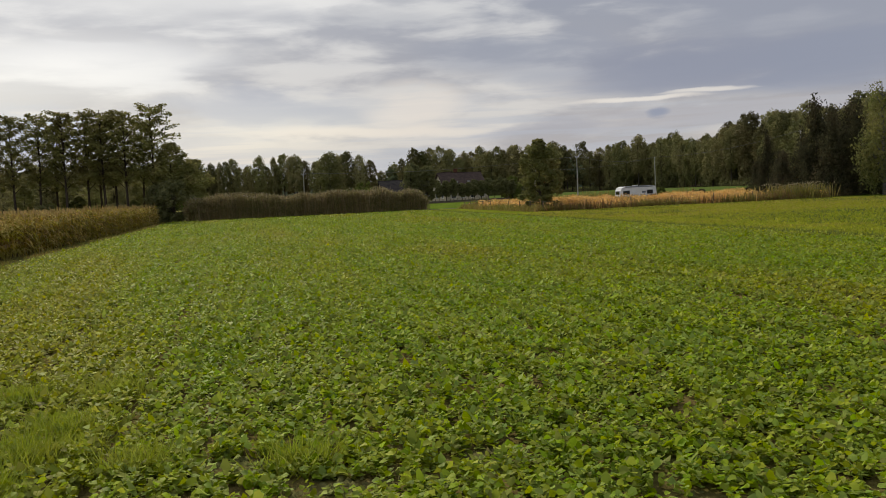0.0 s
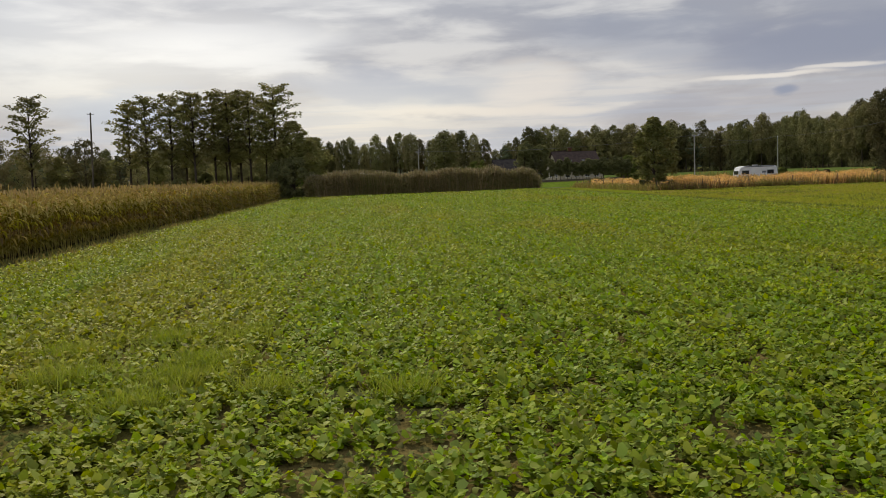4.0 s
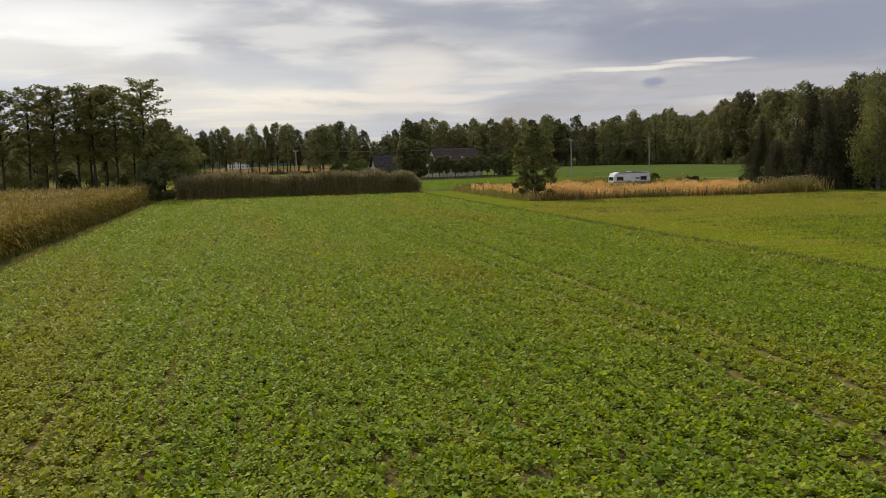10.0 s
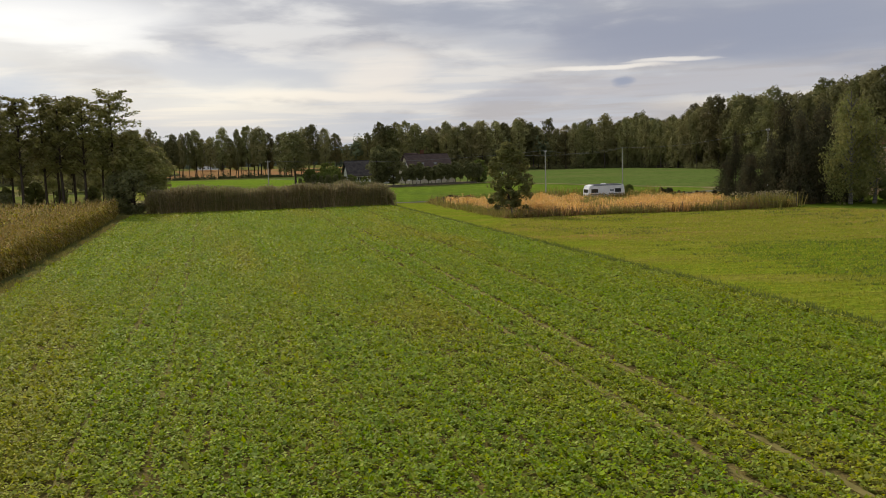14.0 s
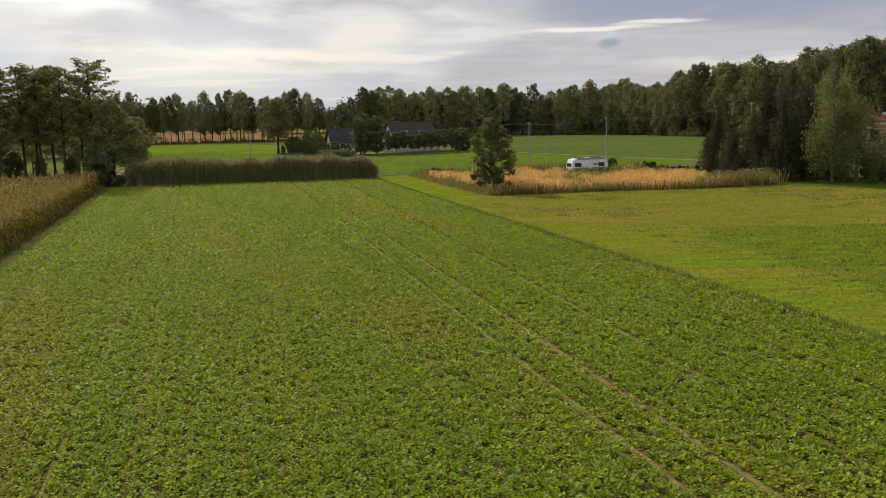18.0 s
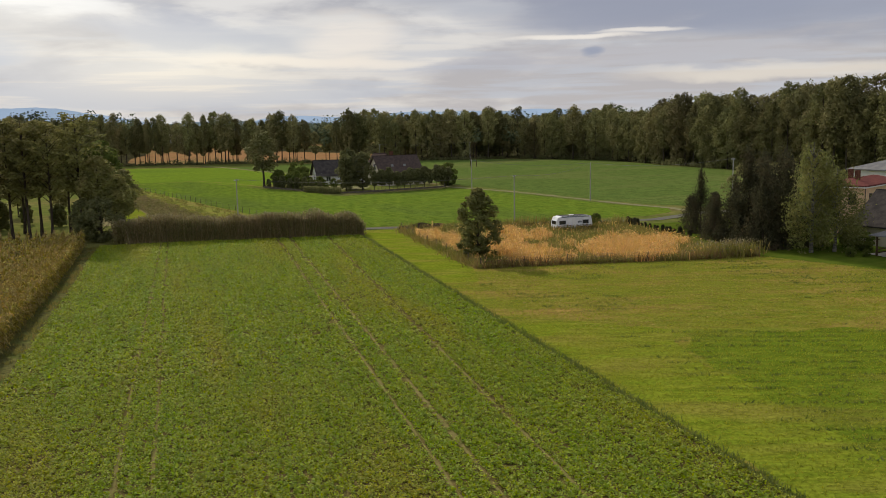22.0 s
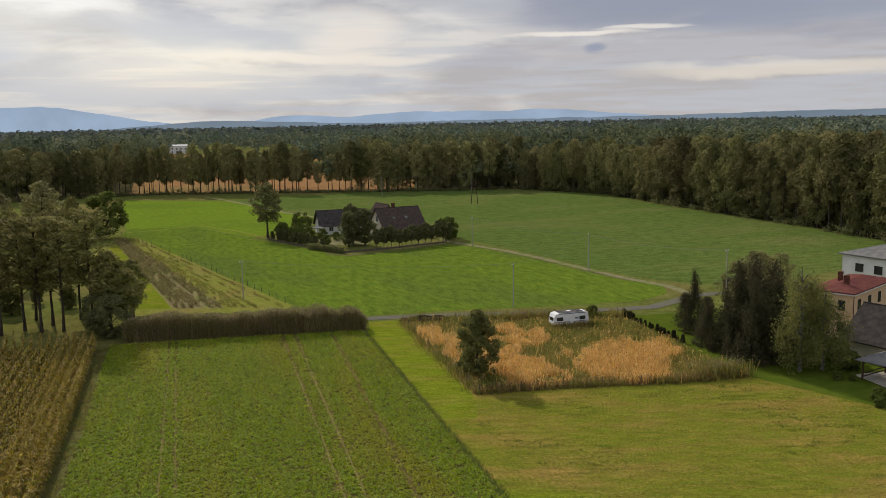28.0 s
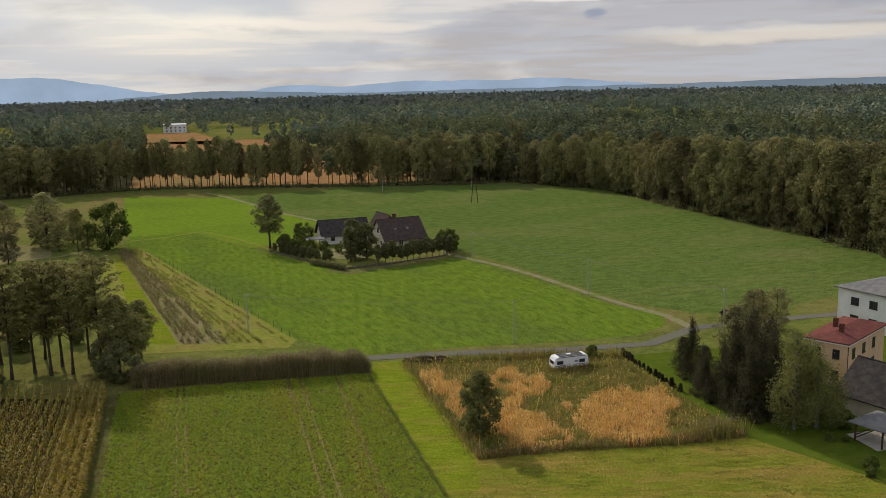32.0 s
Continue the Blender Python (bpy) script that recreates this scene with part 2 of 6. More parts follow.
M["litter"] = material("forest_floor", [(0.05, 0.045, 0.025), (0.075, 0.07, 0.03)], 0.5, bump=0.05, world_coords=True)
M["verge"] = material("verge_soil", [(0.115, 0.108, 0.042), (0.14, 0.14, 0.048), (0.105, 0.125, 0.032)], 1.2, 0.3, bump=0.1, bump_scale=2.5, world_coords=True, grain=0.35, grain_scale=4)
M["rough_tuft"] = material("grass_tuft", [(0.25, 0.31, 0.03), (0.30, 0.33, 0.045)], 1.0, rough=0.8, translucent=0.4, island=0.4)
M["plot_leaf"] = material("plot_tree_leaf", [(0.155, 0.161, 0.060), (0.201, 0.198, 0.069), (0.207, 0.172, 0.069)], 0.4, 0.2, rough=0.8, translucent=0.42, island=0.45)
M["lawn"] = material("garden_lawn", [(0.068, 0.102, 0.012), (0.088, 0.116, 0.016)], 0.6, bump=0.03, bump_scale=5, world_coords=True)
M["green_field"] = material("young_crop", [(0.094, 0.148, 0.019), (0.125, 0.174, 0.022), (0.092, 0.132, 0.025)], 0.5, 0.03, bump=0.07, bump_scale=1.6, world_coords=True, stretch=(1.5, 0.5, 1), grain=0.45, grain_scale=2.4)
M["bright_field"] = material("lush_grass", [(0.118, 0.185, 0.020), (0.146, 0.207, 0.022), (0.110, 0.168, 0.022)], 0.4, 0.03, bump=0.1, bump_scale=2.0, world_coords=True, grain=0.3, grain_scale=2.5)
M["far_crop"] = material("dark_crop", [(0.077, 0.119, 0.029), (0.103, 0.141, 0.034), (0.121, 0.139, 0.044)], 0.6, 0.025, bump=0.07, bump_scale=1.5, world_coords=True, stretch=(0.6, 1.4, 1), grain=0.4, grain_scale=1.8)
M["stubble"] = material("dry_stubble", [(0.24, 0.13, 0.06), (0.29, 0.165, 0.08), (0.21, 0.155, 0.065)], 0.1, 0.012, bump=0.05, bump_scale=2, world_coords=True, grain=0.3, grain_scale=0.6)
M["plough"] = material("ploughed_earth", [(0.19, 0.16, 0.085), (0.22, 0.19, 0.095), (0.18, 0.19, 0.065)], 0.8, 0.2, bump=0.12, bump_scale=1.2, world_coords=True, grain=0.3, grain_scale=2.5)
M["plot"] = material("rough_plot", [(0.15, 0.155, 0.04), (0.21, 0.175, 0.065), (0.26, 0.18, 0.07)], 0.5, 0.1, bump=0.1, bump_scale=2, world_coords=True)
M["straw"] = material("golden_grass", [(0.60, 0.365, 0.12), (0.72, 0.48, 0.19)], 0.8, 0.2, rough=0.8, translucent=0.45, island=0.55)
M["hay"] = material("cut_hay", [(0.30, 0.24, 0.07), (0.38, 0.29, 0.10)], 0.8, 0.2, rough=0.9, translucent=0.2, island=0.4)
M["brown_weed"] = material("dry_weeds", [(0.215, 0.195, 0.05), (0.28, 0.21, 0.075), (0.19, 0.195, 0.045)], 0.6, 0.25, rough=0.9, translucent=0.4, island=0.5)
M["asphalt"] = material("asphalt", [(0.125, 0.118, 0.108), (0.155, 0.145, 0.125), (0.145, 0.145, 0.10)], 2.0, 0.2, bump=0.01, world_coords=True)
M["dirt"] = material("dirt_track", [(0.25, 0.215, 0.14), (0.19, 0.19, 0.09), (0.14, 0.175, 0.05)], 1.0, 0.3, bump=0.04, world_coords=True)
M["corn_leaf"] = material("ripe_maize_leaf", [(0.205, 0.175, 0.036), (0.31, 0.24, 0.055), (0.46, 0.35, 0.12)], 1.6, 1.1, rough=0.6, spec=0.0, translucent=0.25, island=0.95)
M["plot_weed"] = material("green_weeds", [(0.26, 0.26, 0.07), (0.33, 0.29, 0.09), (0.22, 0.245, 0.06)], 0.6, 0.25, rough=0.8, translucent=0.35, island=0.5)
M["corn_top"] = material("maize_tassel", [(0.30, 0.22, 0.09), (0.37, 0.275, 0.115)], 0.8, rough=0.8, translucent=0.3, island=0.5)
# soil colour taken near black to deepen the shade between maize rows
M["shaded_corn_soil"] = material("shaded_maize_soil", [(0.035, 0.03, 0.015), (0.055, 0.045, 0.022)], 0.8, bump=0.05, world_coords=True)
M["bark"] = material("dark_bark", [(0.045, 0.035, 0.028), (0.09, 0.075, 0.06)], 6.0, rough=0.95, bump=0.03, stretch=(1, 1, 0.2))
M["birch_bark"] = material("pale_bark", [(0.20, 0.19, 0.17), (0.07, 0.065, 0.06)], 4.0, rough=0.9, bump=0.01, stretch=(0.4, 0.4, 1.5))
M["alder_leaf"] = material("alder_leaf", [(0.19, 0.195, 0.07), (0.25, 0.245, 0.082), (0.27, 0.225, 0.09)], 0.3, 0.12, rough=0.7, spec=0.03, translucent=0.38, island=0.3, per_tree=0.25)
M["wood_leaf"] = material("woodland_leaf", [(0.172, 0.17, 0.075), (0.226, 0.213, 0.084), (0.262, 0.228, 0.094)], 0.25, 0.08, rough=0.7, spec=0.02, translucent=0.16, island=0.22, per_tree=0.6)
M["spruce"] = material("spruce_needle", [(0.055, 0.055, 0.033), (0.078, 0.076, 0.041), (0.094, 0.074, 0.043)], 0.5, 0.2, rough=0.8, translucent=0.3, island=0.45, per_tree=0.3)
M["birch_leaf"] = material("birch_leaf", [(0.170, 0.185, 0.060), (0.235, 0.225, 0.075)], 0.4, rough=0.7, spec=0.08, translucent=0.38, island=0.45)
M["bush_leaf"] = material("bush_leaf", [(0.121, 0.155, 0.039), (0.167, 0.190, 0.051)], 0.5, rough=0.8, translucent=0.42, island=0.45)
M["dark_leaf"] = material("thicket_leaf", [(0.150, 0.157, 0.072), (0.202, 0.202, 0.087)], 0.5, rough=0.8, translucent=0.4, island=0.45)
M["reed"] = material("reed_stem", [(0.29, 0.235, 0.125), (0.38, 0.29, 0.165), (0.25, 0.215, 0.10)], 0.4, 0.15, rough=0.8, translucent=0.4, island=0.6)
M["plume"] = material("reed_plume", [(0.22, 0.19, 0.11), (0.30, 0.26, 0.17)], 1.0, rough=0.9, translucent=0.3, island=0.6)
M["hedge_leaf"] = material("hedge_leaf", [(0.205, 0.184, 0.081), (0.270, 0.216, 0.108), (0.216, 0.205, 0.081)], 0.5, 0.2, rough=0.9, translucent=0.35, island=0.5)
M["strip_grass"] = material("strip_grass", [(0.165, 0.19, 0.035), (0.205, 0.205, 0.045), (0.21, 0.175, 0.06)], 0.7, 0.12, bump=0.06, bump_scale=3, world_coords=True, grain=0.3, grain_scale=3.0)
# woodland tones with a little distance haze mixed in as grey-blue
for key, tone in (("canopy_green", (0.125, 0.145, 0.078)), ("canopy_olive", (0.16, 0.168, 0.085)), ("canopy_dark", (0.08, 0.098, 0.062)), ("canopy_gold", (0.215, 0.205, 0.10))):
    M[key] = material(key, [tone, tuple(c * 1.3 for c in tone)], 0.08, rough=0.8, translucent=0.1, island=0.25, world_coords=True)
# leaf tones of the further woods, paler and bluer: distance haze painted in
for key, tone in (("hazed_green", (0.15, 0.18, 0.128)), ("hazed_olive", (0.195, 0.212, 0.138)), ("hazed_dark", (0.118, 0.15, 0.12)), ("hazed_gold", (0.25, 0.25, 0.165))):
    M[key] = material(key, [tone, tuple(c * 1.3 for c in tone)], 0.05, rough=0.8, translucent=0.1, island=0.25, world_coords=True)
M["border_stem"] = material("rusty_weeds", [(0.20, 0.125, 0.06), (0.26, 0.165, 0.075), (0.19, 0.16, 0.05)], 0.6, 0.25, rough=0.9, translucent=0.35, island=0.5)
# horizon forest: distance haze put into the leaf colour as blue
M["haze_leaf"] = material("hazed_far_forest", [(0.095, 0.12, 0.12), (0.125, 0.145, 0.135), (0.17, 0.175, 0.14)], 0.01, 0.003, rough=0.9, translucent=0.2, island=0.3, world_coords=True, edges=(0.42, 0.58))
M["render_cream"] = material("cream_render", [(0.50, 0.45, 0.36), (0.57, 0.51, 0.41)], 0.6, 0.2, bump=0.004, bump_scale=12)
M["render_white"] = material("white_render", [(0.72, 0.73, 0.74), (0.80, 0.80, 0.80)], 0.6, bump=0.003, bump_scale=12)
M["render_yellow"] = material("ochre_render", [(0.60, 0.42, 0.27), (0.66, 0.47, 0.31)], 0.6, bump=0.004, bump_scale=12)
M["roof_brown"] = material("brown_roof_tile", [(0.062, 0.048, 0.045), (0.09, 0.067, 0.061)], 1.5, rough=0.7, per_object=0.25)
M["roof_dark"] = material("dark_roof_sheet", [(0.05, 0.046, 0.045), (0.085, 0.075, 0.07)], 1.0, rough=0.7, per_object=0.2)
M["roof_red"] = material("red_roof_sheet", [(0.125, 0.052, 0.046), (0.165, 0.066, 0.056)], 1.0, rough=0.7, per_object=0.2)
M["roof_grey"] = material("grey_roof_sheet", [(0.16, 0.16, 0.17), (0.22, 0.215, 0.21)], 0.8, rough=0.6, per_object=0.2)
M["timber"] = material("dark_timber", [(0.06, 0.04, 0.028), (0.10, 0.07, 0.045)], 3.0, stretch=(1, 1, 0.2), bump=0.004)
M["post"] = material("weathered_post", [(0.10, 0.085, 0.065), (0.16, 0.14, 0.11)], 4.0, stretch=(1, 1, 0.2), bump=0.004)
M["concrete"] = material("pole_concrete", [(0.32, 0.31, 0.29), (0.40, 0.39, 0.36)], 3.0, bump=0.004)
M["plastic_white"] = material("white_paint", [(0.74, 0.75, 0.76), (0.82, 0.82, 0.82)], 1.5, rough=0.4)
M["caravan_white"] = material("caravan_paint", [(0.70, 0.72, 0.75), (0.79, 0.80, 0.82)], 0.9, rough=0.4, bump=0.002)
M["caravan_roof"] = material("caravan_roof_cover", [(0.07, 0.07, 0.07), (0.15, 0.145, 0.135)], 1.2, rough=0.7)
M["stripe"] = material("grey_decal", [(0.16, 0.18, 0.21), (0.24, 0.25, 0.27)], 2.0)
M["rubber"] = material("rubber", [(0.02, 0.02, 0.02), (0.035, 0.035, 0.035)], 5.0)
M["steel"] = material("galvanised_steel", [(0.32, 0.33, 0.34), (0.42, 0.43, 0.44)], 4.0, rough=0.45, metal=0.8)
M["wire"] = material("wire", [(0.16, 0.16, 0.165), (0.2, 0.2, 0.2)], 2.0, rough=0.5)
M["brick"] = material("chimney_brick", [(0.099, 0.043, 0.031), (0.149, 0.074, 0.050)], 3.0, bump=0.01)
M["earth"] = material("dark_earth", [(0.045, 0.035, 0.028), (0.08, 0.06, 0.045)], 1.5, bump=0.1)
M["paving"] = material("pale_paving", [(0.42, 0.38, 0.33), (0.50, 0.46, 0.40)], 1.5, bump=0.01)
M["pane"] = glass("window_glass")


# ---- mesh helpers ----
RNG = np.random.default_rng(7)


def raw_mesh(name, verts, faces, mats, index=None, smooth=False):
    """A mesh from arrays: verts (n, 3), faces (m, 3 or 4)."""
    me = bpy.data.meshes.new(name)
    verts, faces = np.asarray(verts, np.float32), np.asarray(faces, np.int32)
    k = faces.shape[1]
    me.vertices.add(len(verts))
    me.vertices.foreach_set("co", verts.ravel())
    me.loops.add(faces.size)
    me.loops.foreach_set("vertex_index", faces.ravel())
    me.polygons.add(len(faces))
    me.polygons.foreach_set("loop_start", np.arange(0, faces.size, k, dtype=np.int32))
    for m in mats if isinstance(mats, (list, tuple)) else [mats]:
        me.materials.append(m)
    if index is not None:
        me.polygons.foreach_set("material_index", np.asarray(index, np.int32))
    if smooth:
        me.polygons.foreach_set("use_smooth", np.ones(len(faces), bool))
    me.update(calc_edges=True)
    me.validate()
    return me


def bm_mesh(name, bm, mat, smooth=False):
    me = bpy.data.meshes.new(name)
    bmesh.ops.recalc_face_normals(bm, faces=bm.faces)
    bm.to_mesh(me)
    bm.free()
    me.materials.append(mat)
    if smooth:
        for p in me.polygons:
            p.use_smooth = True
    return me


def part(name, data, mat, parent, label=""):
    """Link a bmesh or a mesh as one object under a thing or part."""
    me = data if isinstance(data, bpy.types.Mesh) else bm_mesh(name, data, mat)
    ob = new(name, me)
    ob.parent = parent
    return tagged(ob, label)


def thing(name, label, category, m=None, group="", kind=""):
    ob = new(name)
    ob.empty_display_size = 0.3
    if m is not None:
        ob.matrix_basis = m
    return tagged(ob, label, category, group, kind)


def box(bm, x0, y0, z0, x1, y1, z1, bevel=0.0):
    g = bmesh.ops.create_cube(bm, size=1.0)["verts"]
    bmesh.ops.scale(bm, vec=(x1 - x0, y1 - y0, z1 - z0), verts=g)
    bmesh.ops.translate(bm, vec=((x0 + x1) / 2, (y0 + y1) / 2, (z0 + z1) / 2), verts=g)
    if bevel:
        es = list({e for v in g for e in v.link_edges})
        bmesh.ops.bevel(bm, geom=es, offset=bevel, segments=2, affect="EDGES", profile=0.5)
    return bm


def boxes(*args, bevel=0.0):
    bm = bmesh.new()
    for a in args:
        box(bm, *a, bevel=bevel)
    return bm


def tube_arrays(path, radii, sides=7):
    """Rings along a path: verts and quads."""
    path = np.asarray(path, float)
    vs, fs = [], []
    for i, p in enumerate(path):
        t = path[min(i + 1, len(path) - 1)] - path[max(i - 1, 0)]
        t = t / (np.linalg.norm(t) + 1e-9)
        a = np.cross(t, (0.3, 0.9, 0.2) if abs(t[2]) > 0.5 else (0, 0, 1))
        a /= np.linalg.norm(a) + 1e-9
        b = np.cross(t, a)
        for s in range(sides):
            w = 2 * math.pi * s / sides
            vs.append(p + radii[i] * (math.cos(w) * a + math.sin(w) * b))
    for i in range(len(path) - 1):
        for s in range(sides):
            s2 = (s + 1) % sides
            fs.append((i * sides + s, i * sides + s2, (i + 1) * sides + s2, (i + 1) * sides + s))
    return np.array(vs), np.array(fs, int)


def join_arrays(items):
    vs, fs, n = [], [], 0
    for v, f in items:
        vs.append(v)
        fs.append(f + n)
        n += len(v)
    return np.concatenate(vs), np.concatenate(fs)


def unit(v):
    return v / (np.linalg.norm(v, axis=-1, keepdims=True) + 1e-9)


def cards(centers, size, rng, flat=0.0, aspect=0.6, droop=0.0):
    """Diamond leaves round the given centres: verts and quads. flat: how far they lie level."""
    n = len(centers)
    size = np.broadcast_to(size, n)[:, None]
    axis = rng.normal(size=(n, 3))
    axis[:, 2] *= 1.0 - flat
    axis[:, 2] -= droop
    axis = unit(axis)
    side = unit(np.cross(axis, rng.normal(size=(n, 3)) * (1 - flat) + np.array((0, 0, 1.5 * flat)) + 1e-4))
    v = np.stack([centers - axis * size, centers + side * size * aspect, centers + axis * size, centers - side * size * aspect], 1)
    return v.reshape(-1, 3), np.arange(4 * n).reshape(n, 4)


def shell_leaves(centers, out, size, rng, aspect=0.65, loose=0.55, up=0.55):
    """Diamond leaves that face roughly outwards from their clump: verts and quads."""
    n = len(centers)
    size = np.broadcast_to(size, n)[:, None]
    nrm = unit(unit(out) + (0, 0, up) + rng.normal(size=(n, 3)) * loose)
    axis = unit(np.cross(nrm, rng.normal(size=(n, 3))))
    side = np.cross(nrm, axis)
    v = np.stack([centers - axis * size, centers + side * size * aspect, centers + axis * size, centers - side * size * aspect], 1)
    return v.reshape(-1, 3), np.arange(4 * n).reshape(n, 4)


def inside(px, py, poly):
    """Which points lie in a polygon."""
    res = np.zeros(len(px), bool)
    j = len(poly) - 1
    for i in range(len(poly)):
        (xi, yi), (xj, yj) = poly[i], poly[j]
        cut = ((yi > py) != (yj > py)) & (px < (xj - xi) * (py - yi) / (yj - yi + 1e-12) + xi)
        res ^= cut
        j = i
    return res


def scatter(poly, per_m2, rng):
    p = np.array(poly, float)
    lo, hi = p.min(0), p.max(0)
    n = int((hi - lo).prod() * per_m2)
    q = rng.uniform(lo, hi, (n, 2))
    return q[inside(q[:, 0], q[:, 1], poly)]


def smooth_noise(x, y, scale, seed=0):
    """Soft value noise 0..1 over arrays of places."""
    rng = np.random.default_rng(seed)
    grid = rng.random((64, 64))
    u, v = x / scale, y / scale
    i, j = np.floor(u).astype(int), np.floor(v).astype(int)
    fu, fv = u - i, v - j
    fu, fv = fu * fu * (3 - 2 * fu), fv * fv * (3 - 2 * fv)
    g = lambda a, b: grid[a % 64, b % 64]
    return (g(i, j) * (1 - fu) + g(i + 1, j) * fu) * (1 - fv) + (g(i, j + 1) * (1 - fu) + g(i + 1, j + 1) * fu) * fv


def zone(name, poly, mat, z, label="", category="", wobble=0.25, step=2.0):
    """A piece of ground with a slightly uneven edge."""
    pts = []
    for i, a in enumerate(poly):
        b = poly[(i + 1) % len(poly)]
        d = math.dist(a, b)
        k = max(1, int(d / step))
        nx, ny = (b[1] - a[1]) / d, -(b[0] - a[0]) / d
        for s in range(k):
            f = s / k
            w = wobble * (noise.noise((a[0] + f * d, a[1] * 0.7 + f * 3.1 * d, z * 50)) if s else 0.0)
            pts.append((a[0] + (b[0] - a[0]) * f + nx * w, a[1] + (b[1] - a[1]) * f + ny * w, z))
    bm = bmesh.new()
    bm.faces.new([bm.verts.new(p) for p in pts])
    bmesh.ops.triangulate(bm, faces=bm.faces)
    ob = new(name, bm_mesh(name, bm, mat))
    return tagged(ob, label, category, kind="structure")


# ---- ground ----
bm = boxes((-6000, -3000, -1.0, 6000, 7000, 0.0))
tagged(new("ground", bm_mesh("ground", bm, M["ground"])), "rough green pasture reaching to the distant hills", "ground", kind="structure")


def row_x(y):
    """The edge of the maize, x at y."""
    return -10.0 + (y - 30.0) * 0.128


FIELD = [(-16.5, -20), (-9.4, 30), (-5.4, 60), (-0.2, 100), (4.6, 140.6), (22, 137.2), (41.7, 132), (35.6, 86), (30.6, 46), (28.6, 30), (24, -20)]
CORN = [(-17.5, -20), (-10.3, 30), (-6.3, 60), (-1.1, 100), (3.2, 138), (-15, 148), (-60, 160), (-70, -20)]
MEADOW = [(24.4, -20), (29, 30), (31, 46), (36, 86), (41.7, 129), (50, 137), (47, 118), (43.6, 94), (77.5, 85.2), (84, 62), (110, -20)]
PLOT = [(43.7, 93.8), (54.3, 91.4), (67.9, 86.8), (77.5, 85.2), (80, 104), (83, 122), (75.5, 126.3), (58, 132), (49.5, 135.6), (47.0, 118)]
LANE = [(36.2, 86), (41.7, 129), (44, 138), (49.4, 136), (46.6, 118), (43.2, 94), (40, 86)]
zone("maize_ground", CORN, M["shaded_corn_soil"], 0.012, "soil under the standing maize, coloured dark for the shade between rows", "soil")
zone("crop_ground", FIELD, M["soil"], 0.02, "brown soil under a low green catch crop", "soil")
zone("verge", [(-18.9, -20), (-12.0, 30), (-8.0, 60), (-2.6, 100), (2.2, 139), (5.2, 139), (0.3, 100), (-4.6, 60), (-8.6, 30), (-15.4, -20)], M["verge"], 0.026, "rough soil verge along the maize", "verge", wobble=0.5)
zone("meadow", MEADOW, M["meadow"], 0.03, "mown yellow-green meadow with cut swaths", "meadow")
zone("meadow_green", [(30, -20), (34, 20), (38, 42), (41, 53), (44.5, 58), (58.1, 51), (80, 40.5), (104, 0), (110, -20)], M["green_meadow"], 0.034, "fresher green strip of mown meadow", "meadow", wobble=1.6)
zone("meadow_strip", [(24.4, -20), (29, 30), (31, 46), (34, 68), (39, 65), (44, 58.6), (41, 53), (38, 42), (34, 20), (30, -20)], M["lane"], 0.038, "yellow-green strip of meadow beside the crop", "meadow", wobble=1.2)
zone("grass_lane", LANE, M["lane"], 0.04, "bright green grass lane beside the crop", "grass")
zone("rough_plot", PLOT, M["plot"], 0.05, "overgrown plot with dry golden grass", "plot")
zone("garden_lawn", [(77.6, 85), (84, 62), (110, -20), (150, 40), (150, 112), (101, 118), (88, 121), (83.2, 122), (80.2, 104)], M["lawn"], 0.036, "green lawn around the houses", "lawn")
zone("road_field", [(43.5, 143), (60, 139.5), (78, 134), (94, 131), (102, 134.5), (106, 141), (102.6, 151), (101, 164), (100.5, 183), (98, 205), (93, 219), (76, 214), (63, 213.5), (58, 229), (50, 252), (48, 262), (38, 300), (18, 302), (15.4, 286), (24, 245), (30.7, 197), (36, 160)],
     M["green_field"], 0.025, "green field of young crop beside the road", "field")
zone("left_field", [(18, 302), (38, 300), (50, 259), (62, 268), (80, 300), (74, 328), (66, 390), (25, 424), (20, 360)], M["bright_field"], 0.028, "bright green grass field below the tree row", "field")
zone("right_field", [(80, 305), (98, 250), (101, 222), (103.5, 205), (105, 183), (105.5, 164), (107, 152), (112, 140), (125, 133), (160, 140), (190, 150), (198, 200), (203, 262), (213, 329), (194, 374), (130, 402), (68, 392), (76, 328)],
     M["far_crop"], 0.022, "dark green crop field running up to the wood", "field")
zone("forest_floor", [(182, 120), (192, 167), (200, 200), (205, 260), (215, 328), (197, 378), (165, 388), (130, 404), (88, 426), (47, 447), (20, 450), (-8, 444), (-60, 450), (-260, 700), (560, 740), (1500, 740), (1500, 110)], M["litter"], 0.012, "dark leaf litter under the woods", "forest floor")
zone("stubble_field", [(30, 462), (130, 420), (160, 412), (182, 470), (160, 560), (142, 640), (147, 1084), (88, 1084), (56, 640), (40, 560)], M["stubble"], 0.03, "dry orange stubble field behind the trees", "field")
zone("far_stubble", [(160, 765), (260, 755), (290, 850), (60, 895)], M["stubble"], 0.03, "distant dry field among the woods", "field")
zone("vegetable_strip", [(8, 162), (6, 262), (10.0, 268), (19.5, 276), (36.5, 157), (34, 153)], M["strip_grass"], 0.03, "grassy strip with nursery rows", "strip")
zone("ploughed_patch", [(-60, 330), (-20, 312), (-4.6, 291), (-5.3, 277), (-18, 270), (-70, 262)], M["plough"], 0.03, "bare brown ploughed patch", "soil")


